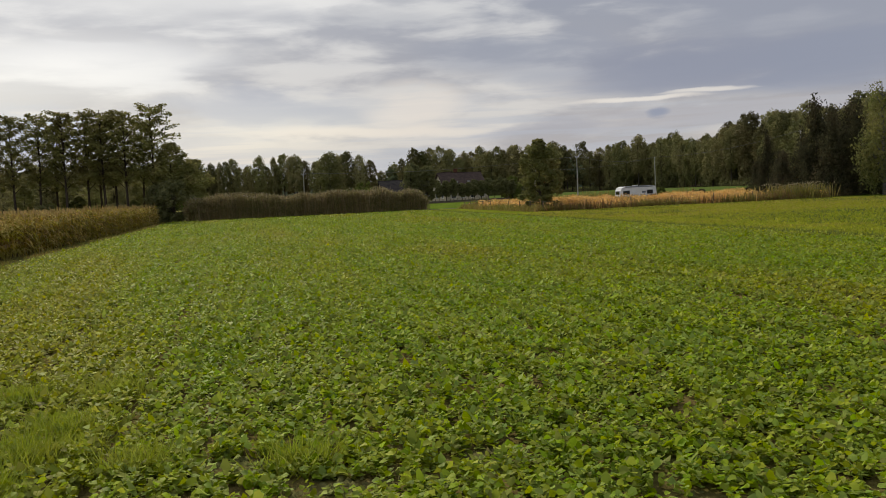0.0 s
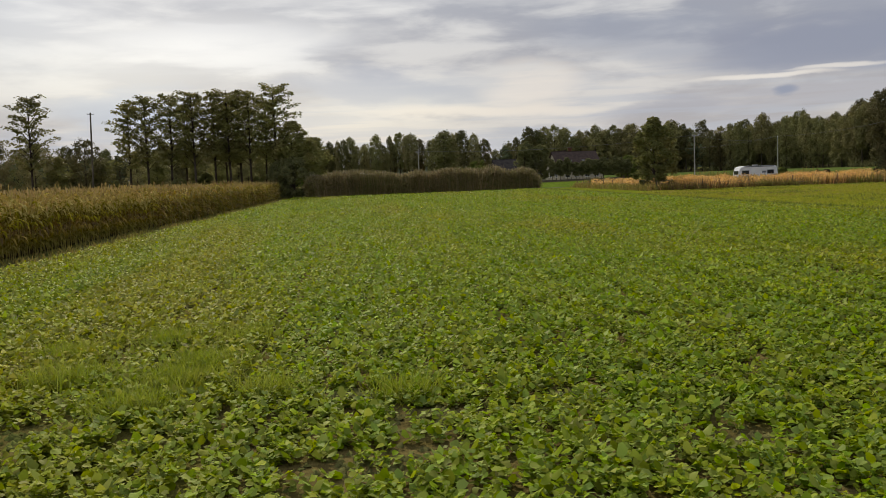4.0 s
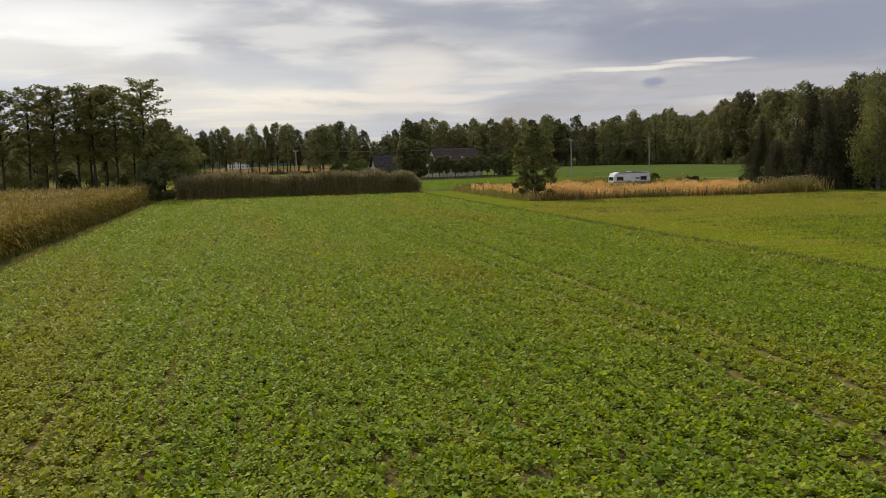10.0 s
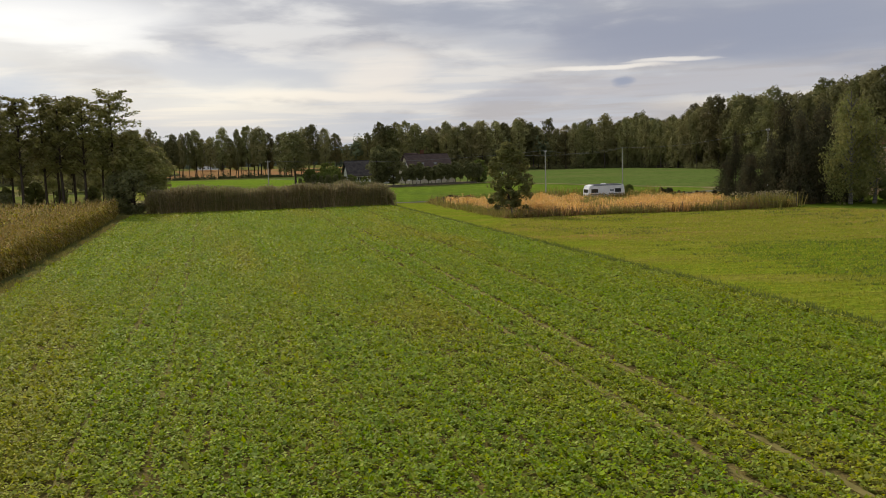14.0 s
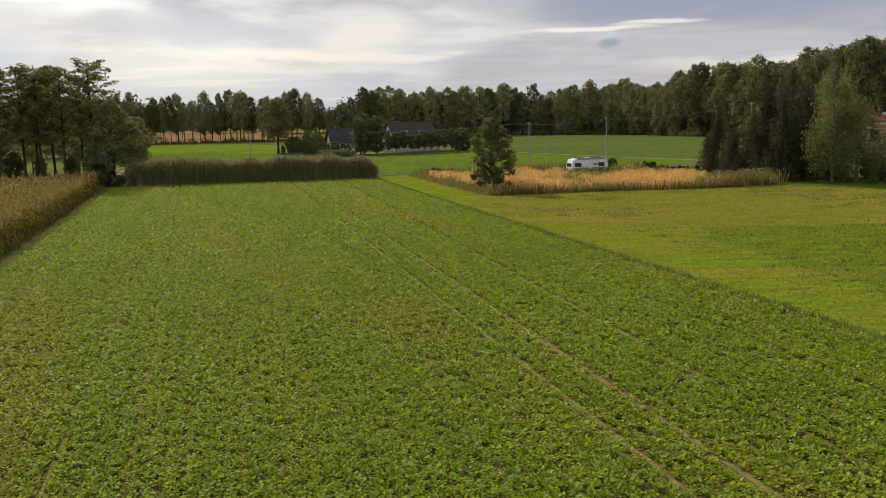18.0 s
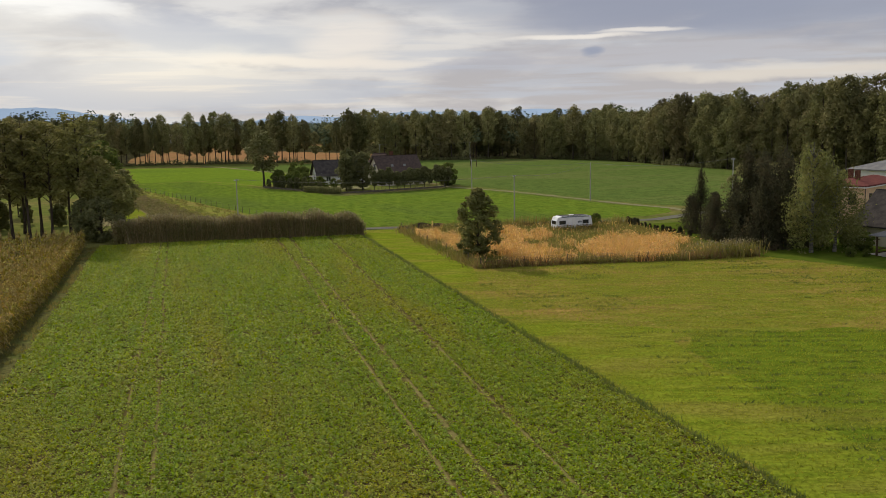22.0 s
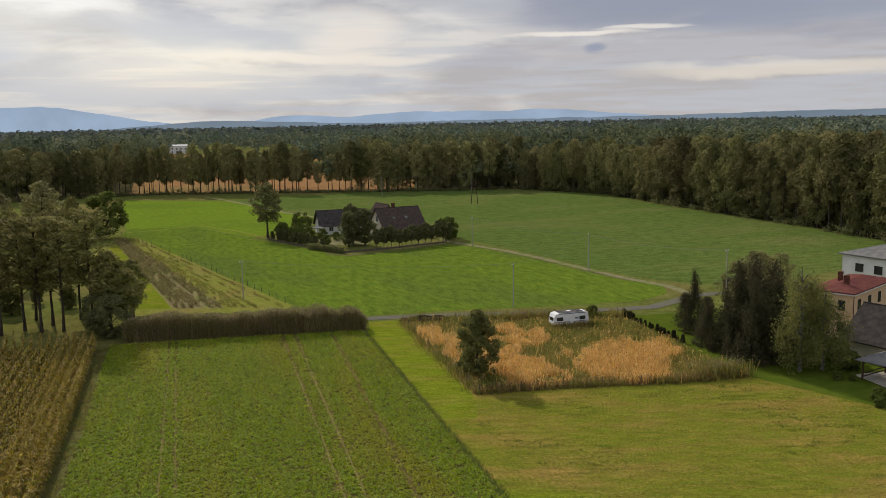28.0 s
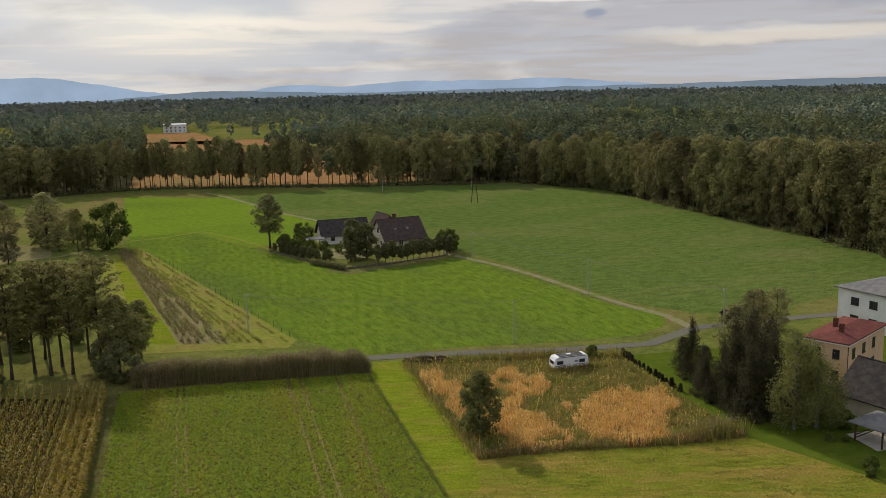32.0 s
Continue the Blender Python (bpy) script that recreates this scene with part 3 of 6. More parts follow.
def ribbon(name, line, width, mat, z, label, category):
    """A road along a line, with uneven edges."""
    vs, fs = [], []
    pts = []
    for a, b in zip(line, line[1:]):
        k = max(1, int(math.dist(a, b) / 2))
        pts += [(a[0] + (b[0] - a[0]) * s / k, a[1] + (b[1] - a[1]) * s / k) for s in range(k)]
    pts.append(line[-1])
    for i, p in enumerate(pts):
        q, r = pts[max(i - 1, 0)], pts[min(i + 1, len(pts) - 1)]
        d = math.dist(q, r)
        nx, ny = -(r[1] - q[1]) / d, (r[0] - q[0]) / d
        for s in (-1, 1):
            w = s * (width / 2 + 0.18 * noise.noise((p[0], p[1], s * 9.0)))
            vs.append((p[0] + nx * w, p[1] + ny * w, z))
    for i in range(len(pts) - 1):
        fs.append((2 * i, 2 * i + 2, 2 * i + 3, 2 * i + 1))
    ob = new(name, raw_mesh(name, vs, fs, mat))
    return tagged(ob, label, category, kind="structure")


ribbon("road", [(10, 149.5), (26, 145.5), (44, 140.6), (58, 136.6), (78, 129.0), (92, 125.6), (106, 130.5), (130, 127), (170, 118)], 2.7, M["asphalt"], 0.055, "narrow grey asphalt lane", "road")
ribbon("dirt_track", [(105, 130.8), (106.5, 140), (104.2, 152), (103.2, 166), (102.6, 183), (100.8, 199), (97.5, 213), (95.5, 222), (96, 230)], 2.0, M["dirt"], 0.06, "pale dirt drive leading to the farmhouse", "track")
ribbon("field_path", [(98, 236), (82, 300), (75, 328), (66.3, 391), (60, 420)], 2.0, M["dirt"], 0.045, "pale path between two fields", "path")
ribbon("field_edge", [(17.2, 292.6), (28.4, 294.5), (40.7, 300.8), (48.6, 278.3), (53.0, 257)], 1.0, M["strip_grass"], 0.05, "pale grassy edge between two fields", "grass")
ribbon("garden_path", [(-60, 268), (-18, 273), (-2.3, 275), (9, 284)], 1.6, M["dirt"], 0.05, "pale path by the ploughed patch", "path")


# ---- trees ----
def crown_points(kind, h, rng):
    """Limb tips and leaf places for a tree of that kind, and the limb paths."""
    limbs, pts = [], []
    outs = []
    if kind == "alder":
        for i in range(44):
            f = (i + rng.random()) / 44
            z = h * (0.33 + 0.6 * f)
            prof = 0.62 + 0.85 * f if f < 0.42 else math.sqrt(max(0.04, 1 - ((f - 0.42) / 0.62) ** 2))
            reach = h * 0.2 * prof * rng.uniform(0.4, 1.12)
            w = i * 2.4 + rng.uniform(-0.6, 0.6)
            tip = np.array((math.cos(w) * reach, math.sin(w) * reach, z + reach * 0.3))
            limbs.append(np.array([(0, 0, z - reach * 0.45), tip * (0.5, 0.5, 1) - (0, 0, 0.15 * reach), tip]))
            for t in (0.45, 0.75, 1.0):
                r = h * rng.uniform(0.02, 0.044)
                d = unit(rng.normal(size=(32, 3))) * rng.random((32, 1)) ** 0.4
                pts.append(tip * (t, t, 1) - (0, 0, (1 - t) * reach * 0.4) + d * (r * 1.25, r * 1.25, r * 0.6))
    elif kind in ("oak", "slim", "bushy"):
        low, wide, n = {"oak": (0.08, 0.2, 48), "slim": (0.3, 0.16, 40), "bushy": (0.08, 0.225, 74)}[kind]
        for i in range(n):
            f = (i + rng.random()) / n
            z = h * (low + (0.965 - low) * f)
            prof = (0.62 + 0.75 * f if f < 0.45 else 1.0 * math.sqrt(max(0.02, 1 - ((f - 0.4) / 0.62) ** 2)))
            if kind == "bushy":
                prof = 0.75 + 0.8 * f if f < 0.32 else (1 - ((f - 0.32) / 0.7) ** 2.6) * 0.97 + 0.03
            r = h * rng.uniform(0.036, 0.085) * (0.7 + 0.4 * prof)
            reach = max(0.0, h * wide * prof * rng.uniform(0.5, 1.25) - r * 0.4)
            w = i * 2.4 + rng.uniform(-0.5, 0.5)
            tip = np.array((math.cos(w) * reach, math.sin(w) * reach, max(z, r)))
            if i % 2 and f < 0.85:
                limbs.append(np.array([(0, 0, max(0.1, z - reach * 0.7)), tip * (0.5, 0.5, 1) - (0, 0, 0.25 * reach), tip]))
            m = 115
            if kind == "bushy":
                m, r = 125, r * 0.85
            d = rng.normal(size=(m, 3))
            d[:, 2] += 0.35
            d = unit(d + np.array((math.cos(w), math.sin(w), 0.2)) * 0.45)
            pts.append(tip + d * (r * 1.15, r * 1.15, r) * rng.uniform(0.45, 1.12, (m, 1)) * rng.choice((1.0, 1.0, 1.0, 1.22), (m, 1)))
            outs.append(d)
    elif kind == "spruce":
        for i in range(60):
            z = h * (0.03 + 0.95 * (i / 60) ** 0.95)
            reach = h * 0.21 * (1 - z / h) ** 0.65 * rng.uniform(0.55, 1.2) + 0.2
            for w in rng.uniform(0, 2 * math.pi, 9):
                t = np.linspace(0.2, 1, 11)[:, None]
                tip = np.array((math.cos(w) * reach, math.sin(w) * reach, -0.25 * reach))
                pts.append(np.array((0, 0, z)) + tip * t + rng.normal(size=(11, 3)) * 0.027 * h)
    elif kind == "larch":
        for i in range(120):
            z = h * (0.06 + 0.94 * rng.random() ** 1.1)
            reach = h * 0.31 * (1.0 - z / h) ** 0.85 * rng.uniform(0.45, 1.2) + 0.1
            w = rng.uniform(0, 2 * math.pi)
            tip = np.array((math.cos(w) * reach, math.sin(w) * reach, z))
            t = rng.random((62, 1))
            pts.append(tip * (1 - 0.35 * t) - np.array((0, 0, 0.10 * h)) * t + rng.normal(size=(62, 3)) * 0.022 * h)
    elif kind == "birch":
        for i in range(40):
            z = h * rng.uniform(0.2, 0.97)
            f = z / h
            reach = h * 0.17 * math.sin(math.pi * min(0.97, 0.25 + 0.75 * f)) ** 0.8 * rng.uniform(0.5, 1.1) + 0.2
            w = rng.uniform(0, 2 * math.pi)
            tip = np.array((math.cos(w) * reach, math.sin(w) * reach, z))
            limbs.append(np.array([(0, 0, z - reach * 0.8), tip * (0.6, 0.6, 1) + (0, 0, 0.2 * reach), tip]))
            t = rng.random((190, 1))
            pts.append(tip - np.array((0, 0, 0.2 * h)) * t + rng.normal(size=(190, 3)) * 0.034 * h)
    else:  # a broad round tree or bush
        for i in range(44):
            w, e = rng.uniform(0, 2 * math.pi), rng.uniform(-1.0, 1.0)
            r = h * rng.uniform(0.26, 0.40)
            c = math.sqrt(max(0.0, 1 - e * e))
            tip = np.array((math.cos(w) * c * r, math.sin(w) * c * r, h * 0.50 + e * h * 0.42))
            limbs.append(np.array([(0, 0, h * 0.25), tip * (0.5, 0.5, 0.8), tip]))
            d = unit(rng.normal(size=(120, 3)) + unit(tip - np.array((0, 0, h * 0.5))) * 0.5)
            pts.append(tip + d * rng.uniform(0.03, 0.13, (120, 1)) * h)
            outs.append(d)
    return limbs, np.concatenate(pts), np.concatenate(outs) if outs else None


def tree(name, kind, h, leaf_mat, bark, label, category="tree", seed=0, leaf=0.2, group="", lean=0.02, thick=0.013):
    """A tree standing at the origin: trunk with limbs, crown of many leaves."""
    rng = np.random.default_rng(seed)
    ob = thing(name, label, category, group=group)
    top = h * (0.95 if kind != "round" else 0.7)
    zs = np.linspace(0, top, 9)
    bend = np.cumsum(rng.normal(size=(9, 2)) * lean * h / 9, 0)
    bend -= bend[0]
    path = np.column_stack([bend, zs])
    rad = h * thick * (1 - zs / (top * 1.06)) ** 0.8 + 0.015
    rad[0] *= 1.35
    v, f = tube_arrays(path, rad, 8)
    part("trunk", raw_mesh("trunk", v, f, bark, smooth=True), None, ob)
    items = []
    limbs, pts, outs = crown_points(kind, h, rng)
    for l in limbs:
        off = np.array([np.interp(l[0][2], zs, bend[:, 0]), np.interp(l[0][2], zs, bend[:, 1]), 0])
        r0 = h * thick * 0.3
        items.append(tube_arrays(l + off, [r0, r0 * 0.6, r0 * 0.2], 4))
    off = np.column_stack([np.interp(pts[:, 2], zs, bend[:, 0]), np.interp(pts[:, 2], zs, bend[:, 1]), np.zeros(len(pts))])
    if items:
        v, f = join_arrays(items)
        part("branch_work", raw_mesh("branch_work", v, f, bark, smooth=True), None, ob)["kind"] = "stuff"
    pts = pts + off
    pts[:, 2] = np.maximum(pts[:, 2], 0.15)
    size = leaf * rng.uniform(0.6, 1.35, len(pts))
    if outs is None:
        if kind == "alder":
            v, f = cards(pts, size, rng, flat=0.5, aspect=0.62)
        else:
            v, f = cards(pts, size * 1.15, rng, aspect=0.4, droop=1.2)
    else:
        v, f = shell_leaves(pts, outs, size * 1.12, rng, loose=0.6)
    part("crown", raw_mesh("crown", v, f, leaf_mat), None, ob)
    return ob


USED = {}   # prototypes stay at the origin until all copies are made


def plant(proto, x, y, s=1.0, turn=0.0, wide=1.0):
    """Stand a prototype at a place: the first time itself, later a copy."""
    m = Matrix.LocRotScale((x, y, 0), Euler((0, 0, turn)), (s * wide, s * wide, s))
    if proto.name in USED:
        return copy_thing(proto, m)
    USED[proto.name] = (proto, m)
    return proto


rng = np.random.default_rng(21)
# alders beside the maize
alders = [tree("alder_tree", "alder", 19.0, M["alder_leaf"], M["bark"], "tall dark alder with a bare lower trunk", "tree", seed=s, leaf=0.19, thick=0.0095, group="alders beyond the maize") for s in (1, 2, 3)]
for i, (x, y, h) in enumerate([(-21.8, 161, 17.6), (-18.4, 157, 18.2), (-14.8, 159, 18.6), (-10.8, 156, 18.7), (-7.4, 158, 18.8), (-4.9, 155.5, 18.8), (-3.2, 160, 18.6), (-1.6, 154.5, 18.6), (2.9, 155, 19.6), (-12.8, 166, 17.4), (-5.9, 166, 17.6), (1.2, 163, 17.6)]):
    plant(alders[i % 3], x, y, h / 18.2, rng.uniform(0, 6), 1.18)


def blades(xy, height, width, rng, lean=0.25, z0=0.0, curve=0.0):
    """Upright tapering blades at the given places: verts and quads."""
    n = len(xy)
    h = np.broadcast_to(height, n)
    w = rng.uniform(0, 2 * math.pi, n)
    side = np.column_stack([np.cos(w), np.sin(w), np.zeros(n)]) * np.broadcast_to(width, n)[:, None]
    base = np.column_stack([xy, np.broadcast_to(z0, n)])
    off = rng.normal(size=(n, 2)) * lean
    top = base + np.column_stack([off * h[:, None], h])
    v = np.stack([base - side, base + side, top + side * 0.25, top - side * 0.25], 1)
    return v.reshape(-1, 3), np.arange(4 * n).reshape(n, 4)


def stuff(name, v, f, mats, label, category, parent=None, index=None):
    ob = new(name, raw_mesh(name, v, f, mats, index))
    ob.parent = parent
    return tagged(ob, label, category if parent is None else "", kind="stuff")


# alder thicket: the dense tree and dark bush at the end of the row
bush = tree("thicket_bush", "round", 7.0, M["dark_leaf"], M["bark"], "dense dark rounded bush at the hedge end", "bush", seed=11, leaf=0.17)
plant(bush, 5.2, 146.5, 0.95, 0.4, 1.15)
plant(bush, 3.2, 151.0, 0.9, 2.4, 1.0)
plant(bush, -13.5, 150.5, 0.55, 1.0, 1.1)
oaks = [tree("woodland_tree", "oak", 22.0, M["wood_leaf"], M["bark"], "tall leafy woodland tree in muted green", "tree", seed=s, leaf=0.25, group="woodland trees") for s in (31, 32, 33, 34)]
end_tree = tree("end_tree", "slim", 18.0, M["alder_leaf"], M["bark"], "big leafy tree at the end of the alder group", "tree", seed=37, leaf=0.24, thick=0.01)
plant(end_tree, 5.6, 152.5, 0.72, 0.5, 1.3)
plant(end_tree, 9.5, 158.5, 0.58, 2.5, 1.3)
plant(end_tree, 8.0, 152.0, 0.55, 1.5, 1.5)
for x, y, s, w in ((-19, 176, 0.42, 1.5), (-12, 186, 0.5, 1.4), (-29, 175, 0.45, 1.5), (0, 190, 0.4, 1.4), (-36, 172, 0.5, 1.4), (-8, 200, 0.45, 1.5)):
    plant(end_tree, x, y, s, rng.uniform(0, 6), w)
sapling = tree("hedge_sapling", "bushy", 5.0, M["birch_leaf"], M["bark"], "light green leafy shrub behind the alder trunks", "bush", seed=39, leaf=0.15, group="shrubs behind the alders")
for i in range(9):
    plant(sapling, -44 + 5.6 * i + rng.uniform(-1.5, 1.5), 176 + rng.uniform(-3, 12), rng.uniform(0.6, 1.3), rng.uniform(0, 6), rng.uniform(1.1, 1.6))
pines = [tree("slender_tree", "slim", 22.0, M["wood_leaf"], M["bark"], "slender woodland tree with a bare trunk", "tree", seed=s, leaf=0.27, group="tree row behind the fields") for s in (41, 42, 43)]

# far side of the maize, to the left
for i, (x, y, h) in enumerate([(-37, 158, 19.5), (-46, 170, 13), (-52, 176, 11), (-31, 172, 12), (-58, 168, 12)]):
    plant(alders[i % 3] if i == 0 else oaks[i % 4], x, y, h / (19.0 if i == 0 else 22.0), rng.uniform(0, 6), 1.15)
for i in range(16):
    x = -62 + i * 4.4 + rng.uniform(-1.5, 1.5)
    if x > -34:
        continue
    plant(oaks[i % 4], x, 186 + rng.uniform(-6, 10) + 0.3 * x, rng.uniform(8, 11.5) / 22.0, rng.uniform(0, 6), 1.2)

# the wood on the right and the row behind the fields
TALL = lambda y: float(np.interp(y, [120, 200, 330, 400], [1.2, 1.13, 0.98, 0.92]))
EDGE = [(182, 128), (192, 167), (198.5, 200), (204, 260), (214, 328), (196, 378)]
k = 0
for (ax, ay), (bx, by) in zip(EDGE, EDGE[1:]):
    n = int(math.dist((ax, ay), (bx, by)) / 5.4)
    for s in range(n):
        f = (s + rng.uniform(-0.2, 0.2)) / n
        nx, ny = (by - ay), -(bx - ax)
        d = math.hypot(nx, ny)
        for depth in (2.5, 10.0):
            dd = depth + rng.uniform(-1.5, 1.5)
            plant(oaks[k % 4] if rng.random() < 0.8 else pines[k % 3], ax + (bx - ax) * f + nx / d * dd, ay + (by - ay) * f + ny / d * dd, rng.uniform(0.8, 1.13) * TALL(ay + (by - ay) * f), rng.uniform(0, 6), rng.uniform(0.8, 1.1))
            k += 1
ROW = [(196, 378), (165, 389), (130, 405), (88, 427), (47, 448), (20, 452), (-8, 446), (-60, 452)]
for (ax, ay), (bx, by) in zip(ROW, ROW[1:]):
    open_row = 20 < ax <= 130
    n = int(math.dist((ax, ay), (bx, by)) / (3.1 if open_row else 3.2))
    for s in range(n):
        f = (s + rng.uniform(-0.4, 0.4)) / n
        if open_row and 108 < ax + (bx - ax) * f < 118:
            continue
        slim = rng.random() < (0.9 if open_row else 0.3)
        plant((pines if slim else oaks)[k % 3], ax + (bx - ax) * f, ay + (by - ay) * f + rng.uniform(0, 7 if open_row else 12), rng.uniform(0.8, 1.14), rng.uniform(0, 6), rng.uniform(0.55, 1.0) if open_row else rng.uniform(0.8, 1.2))
        k += 1
for i in range(26):
    x = 30 + 4.0 * i + rng.uniform(-1.5, 1.5)
    y = float(np.interp(x, [20, 47, 88, 130], [452, 448, 427, 405])) + rng.uniform(6, 16)
    plant(pines[i % 3], x, y, rng.uniform(0.6, 0.95), rng.uniform(0, 6), rng.uniform(0.7, 1.0))
for i in range(46):
    f = (i + rng.uniform(-0.3, 0.3)) / 46
    x = 210 - 290 * f
    if 24 < x < 150:
        continue
    y = float(np.interp(x, [-60, -8, 20, 47, 88, 130, 165, 196], [452, 446, 452, 448, 427, 405, 389, 378])) + rng.uniform(14, 26)
    plant((oaks if rng.random() < 0.7 else pines)[k % 3], x, y, rng.uniform(0.85, 1.12), rng.uniform(0, 6), rng.uniform(0.9, 1.2))
    k += 1
for (ax, ay), (bx, by) in zip(EDGE + [(130, 405)], EDGE[1:] + [(130, 405), (88, 427)]):
    d = math.dist((ax, ay), (bx, by))
    for s in range(int(d / 2.9)):
        f = rng.random()
        dd = rng.uniform(14, 58)
        x, y = ax + (bx - ax) * f + (by - ay) / d * dd, ay + (by - ay) * f - (bx - ax) / d * dd
        if x > 168 and not inside(np.array([x]), np.array([y]), [(26, 458), (130, 418), (160, 410), (186, 470), (164, 560), (36, 565)])[0]:
            plant(oaks[k % 4], x, y, rng.uniform(0.88, 1.12) * TALL(y), rng.uniform(0, 6), rng.uniform(0.9, 1.2))
            k += 1
g = np.random.default_rng(77)
c = []
for line, n in ((ROW, 300), (EDGE, 120)):
    seg = [math.dist(a, b) for a, b in zip(line, line[1:])]
    for _ in range(n):
        j = g.choice(len(seg), p=np.array(seg) / sum(seg))
        (ax, ay), (bx, by) = line[j], line[j + 1]
        f = g.random()
        r = g.uniform(0.8, 2.2) if line is EDGE else g.uniform(0.35, 0.8) + (1.2 if g.random() < 0.08 else 0.0)
        nx, ny = (by - ay) / seg[j], -(bx - ax) / seg[j]
        o = g.uniform(-1.0, 5.0) if line is EDGE else g.uniform(-4, 4)
        c.append(np.array((ax + (bx - ax) * f + nx * o, ay + (by - ay) * f + ny * o, r * 0.6)) + g.normal(size=(110, 3)) * (r * 0.8, r * 0.8, r * 0.45))
c = np.concatenate(c)
c[:, 2] = np.abs(c[:, 2]) + 0.1
v, f = cards(c, g.uniform(0.15, 0.4, len(c)), g)
stuff("undergrowth", v, f, M["dark_leaf"], "dark bushy undergrowth along the wood edge", "bushes")

# garden trees of the farmhouse, single trees in the fields
lone = tree("lone_tree", "slim", 15.7, M["wood_leaf"], M["bark"], "tall airy tree beside the farm garden", "tree", seed=51, leaf=0.2)
plant(lone, 53.8, 257.4, 1.0, 0.0, 1.5)
fruit = [tree("garden_tree", "round", 5.0, M["bush_leaf"], M["bark"], "small leafy garden tree by the fence", "tree", seed=s, leaf=0.13, group="garden trees") for s in (61, 62)]
row_tree = tree("row_tree", "slim", 6.0, M["dark_leaf"], M["bark"], "small dark tree with a bare trunk along the garden", "tree", seed=67, leaf=0.15, group="trees along the garden fence")
hedge_tree = tree("fence_tree", "oak", 6.0, M["dark_leaf"], M["bark"], "dark slim tree along the garden fence", "tree", seed=66, leaf=0.14, group="trees along the garden fence")
for i in range(12):
    t = i / 11
    plant(row_tree, 73.5 + 22.5 * t, 217.4 + 5.2 * t * t + rng.uniform(-0.5, 0.5), rng.uniform(0.82, 1.1), rng.uniform(0, 6), rng.uniform(0.95, 1.3))
for i in range(8):
    t = i / 7
    plant(hedge_tree, 54 + 8 * t, 252 - 24 * t, rng.uniform(0.4, 0.65), rng.uniform(0, 6), 1.3)
for i, (x, y, h) in enumerate([(56.5, 250, 5), (59.5, 246, 5.2), (61.5, 240, 4.5), (64, 258, 7), (98, 227, 6.2), (99, 233, 5.6), (57.5, 254, 4.5), (61, 250, 4)]):
    plant(fruit[i % 2], x, y, h / 5.0, rng.uniform(0, 6), 1.0)
dense_tree = tree("yard_tree", "oak", 10.0, M["dark_leaf"], M["bark"], "dense dark tree in front of the farmhouse", "tree", seed=71, leaf=0.18)
plant(dense_tree, 68.6, 226, 0.95, 0.0, 1.2)
plant(dense_tree, 73.4, 227, 0.98, 2.0, 1.3)
plant(dense_tree, 71.0, 231, 1.08, 4.0, 1.1)
for x, y, s in ((66.5, 244.5, 0.62), (69.5, 240.5, 0.5), (64.5, 233, 0.55)):
    plant(fruit[0], x, y, s, rng.uniform(0, 6), 1.1)
plot_tree = tree("plot_tree", "bushy", 9.0, M["plot_leaf"], M["bark"], "young leafy tree standing in the dry grass", "tree", seed=72, leaf=0.13, thick=0.014)
plant(plot_tree, 47.0, 100.9, 0.98, 0.0, 1.25)
field_tree = tree("field_tree", "round", 14.0, M["bush_leaf"], M["bark"], "round dense dark tree at the field corner", "tree", seed=74, leaf=0.36)
plant(field_tree, 11.0, 281, 1.0, 0.0, 1.0)
plant(end_tree, 2.2, 280, 0.72, 1.0, 1.0)
for i, (x, y, h) in enumerate([(-6, 292, 17), (-8, 296, 13), (-18, 300, 14), (1.2, 299, 10.6), (-30, 292, 12), (-3, 285, 8), (5, 284, 8.5), (-16, 270, 9), (-26, 262, 9), (-34, 268, 10), (-45, 275, 12)]):
    plant(oaks[i % 4], x, y, h / 22.0, rng.uniform(0, 6), 1.5)

# spruces and birch at the plot's corner
spruces = [tree("spruce", "spruce", 13.0, M["spruce"], M["bark"], "dark dense conifer at the plot corner", "tree", seed=s, leaf=0.17, group="conifers at the plot corner") for s in (81, 82)]
larches = [tree("larch", "larch", 13.0, M["spruce"], M["bark"], "feathery brownish conifer at the plot corner", "tree", seed=s, leaf=0.16, group="conifers at the plot corner") for s in (83, 84)]
for i, (x, y, h, w, k) in enumerate([(82.8, 90.6, 11.4, 1.0, 1), (83.6, 94.2, 13.4, 1.0, 1), (86.4, 90.2, 12.4, 1.0, 1), (83.2, 100.3, 6.6, 1.25, 1), (86.6, 107.5, 9.8, 0.8, 1), (85.4, 103.2, 6.4, 1.5, 0), (88.4, 112, 5.2, 1.9, 0), (89.2, 97.6, 12.0, 1.1, 1), (91.5, 100, 12.2, 1.1, 1), (89.0, 94.0, 13.0, 1.1, 1), (84.2, 97.4, 8.6, 1.3, 1), (82.2, 94.0, 6.0, 1.4, 0)]):
    plant((larches if k else spruces)[i % 2], x, y, h / 13.0, rng.uniform(0, 6), w)
birch = tree("birch", "birch", 13.0, M["birch_leaf"], M["birch_bark"], "pale green drooping birch beside the conifers", "tree", seed=91, leaf=0.13)
plant(birch, 84.8, 84.4, 1.1, 0.0, 1.1)
plant(birch, 87.8, 83.6, 0.85, 2.0, 1.4)
plant(birch, 89.8, 87.5, 0.9, 4.0, 1.3)
for i, (x, y, h) in enumerate([(101, 112, 9), (106, 116, 10), (111, 120, 9), (118, 123, 8), (97, 110, 10)]):
    plant(oaks[i % 4], x, y, h / 22.0, rng.uniform(0, 6), 1.3)
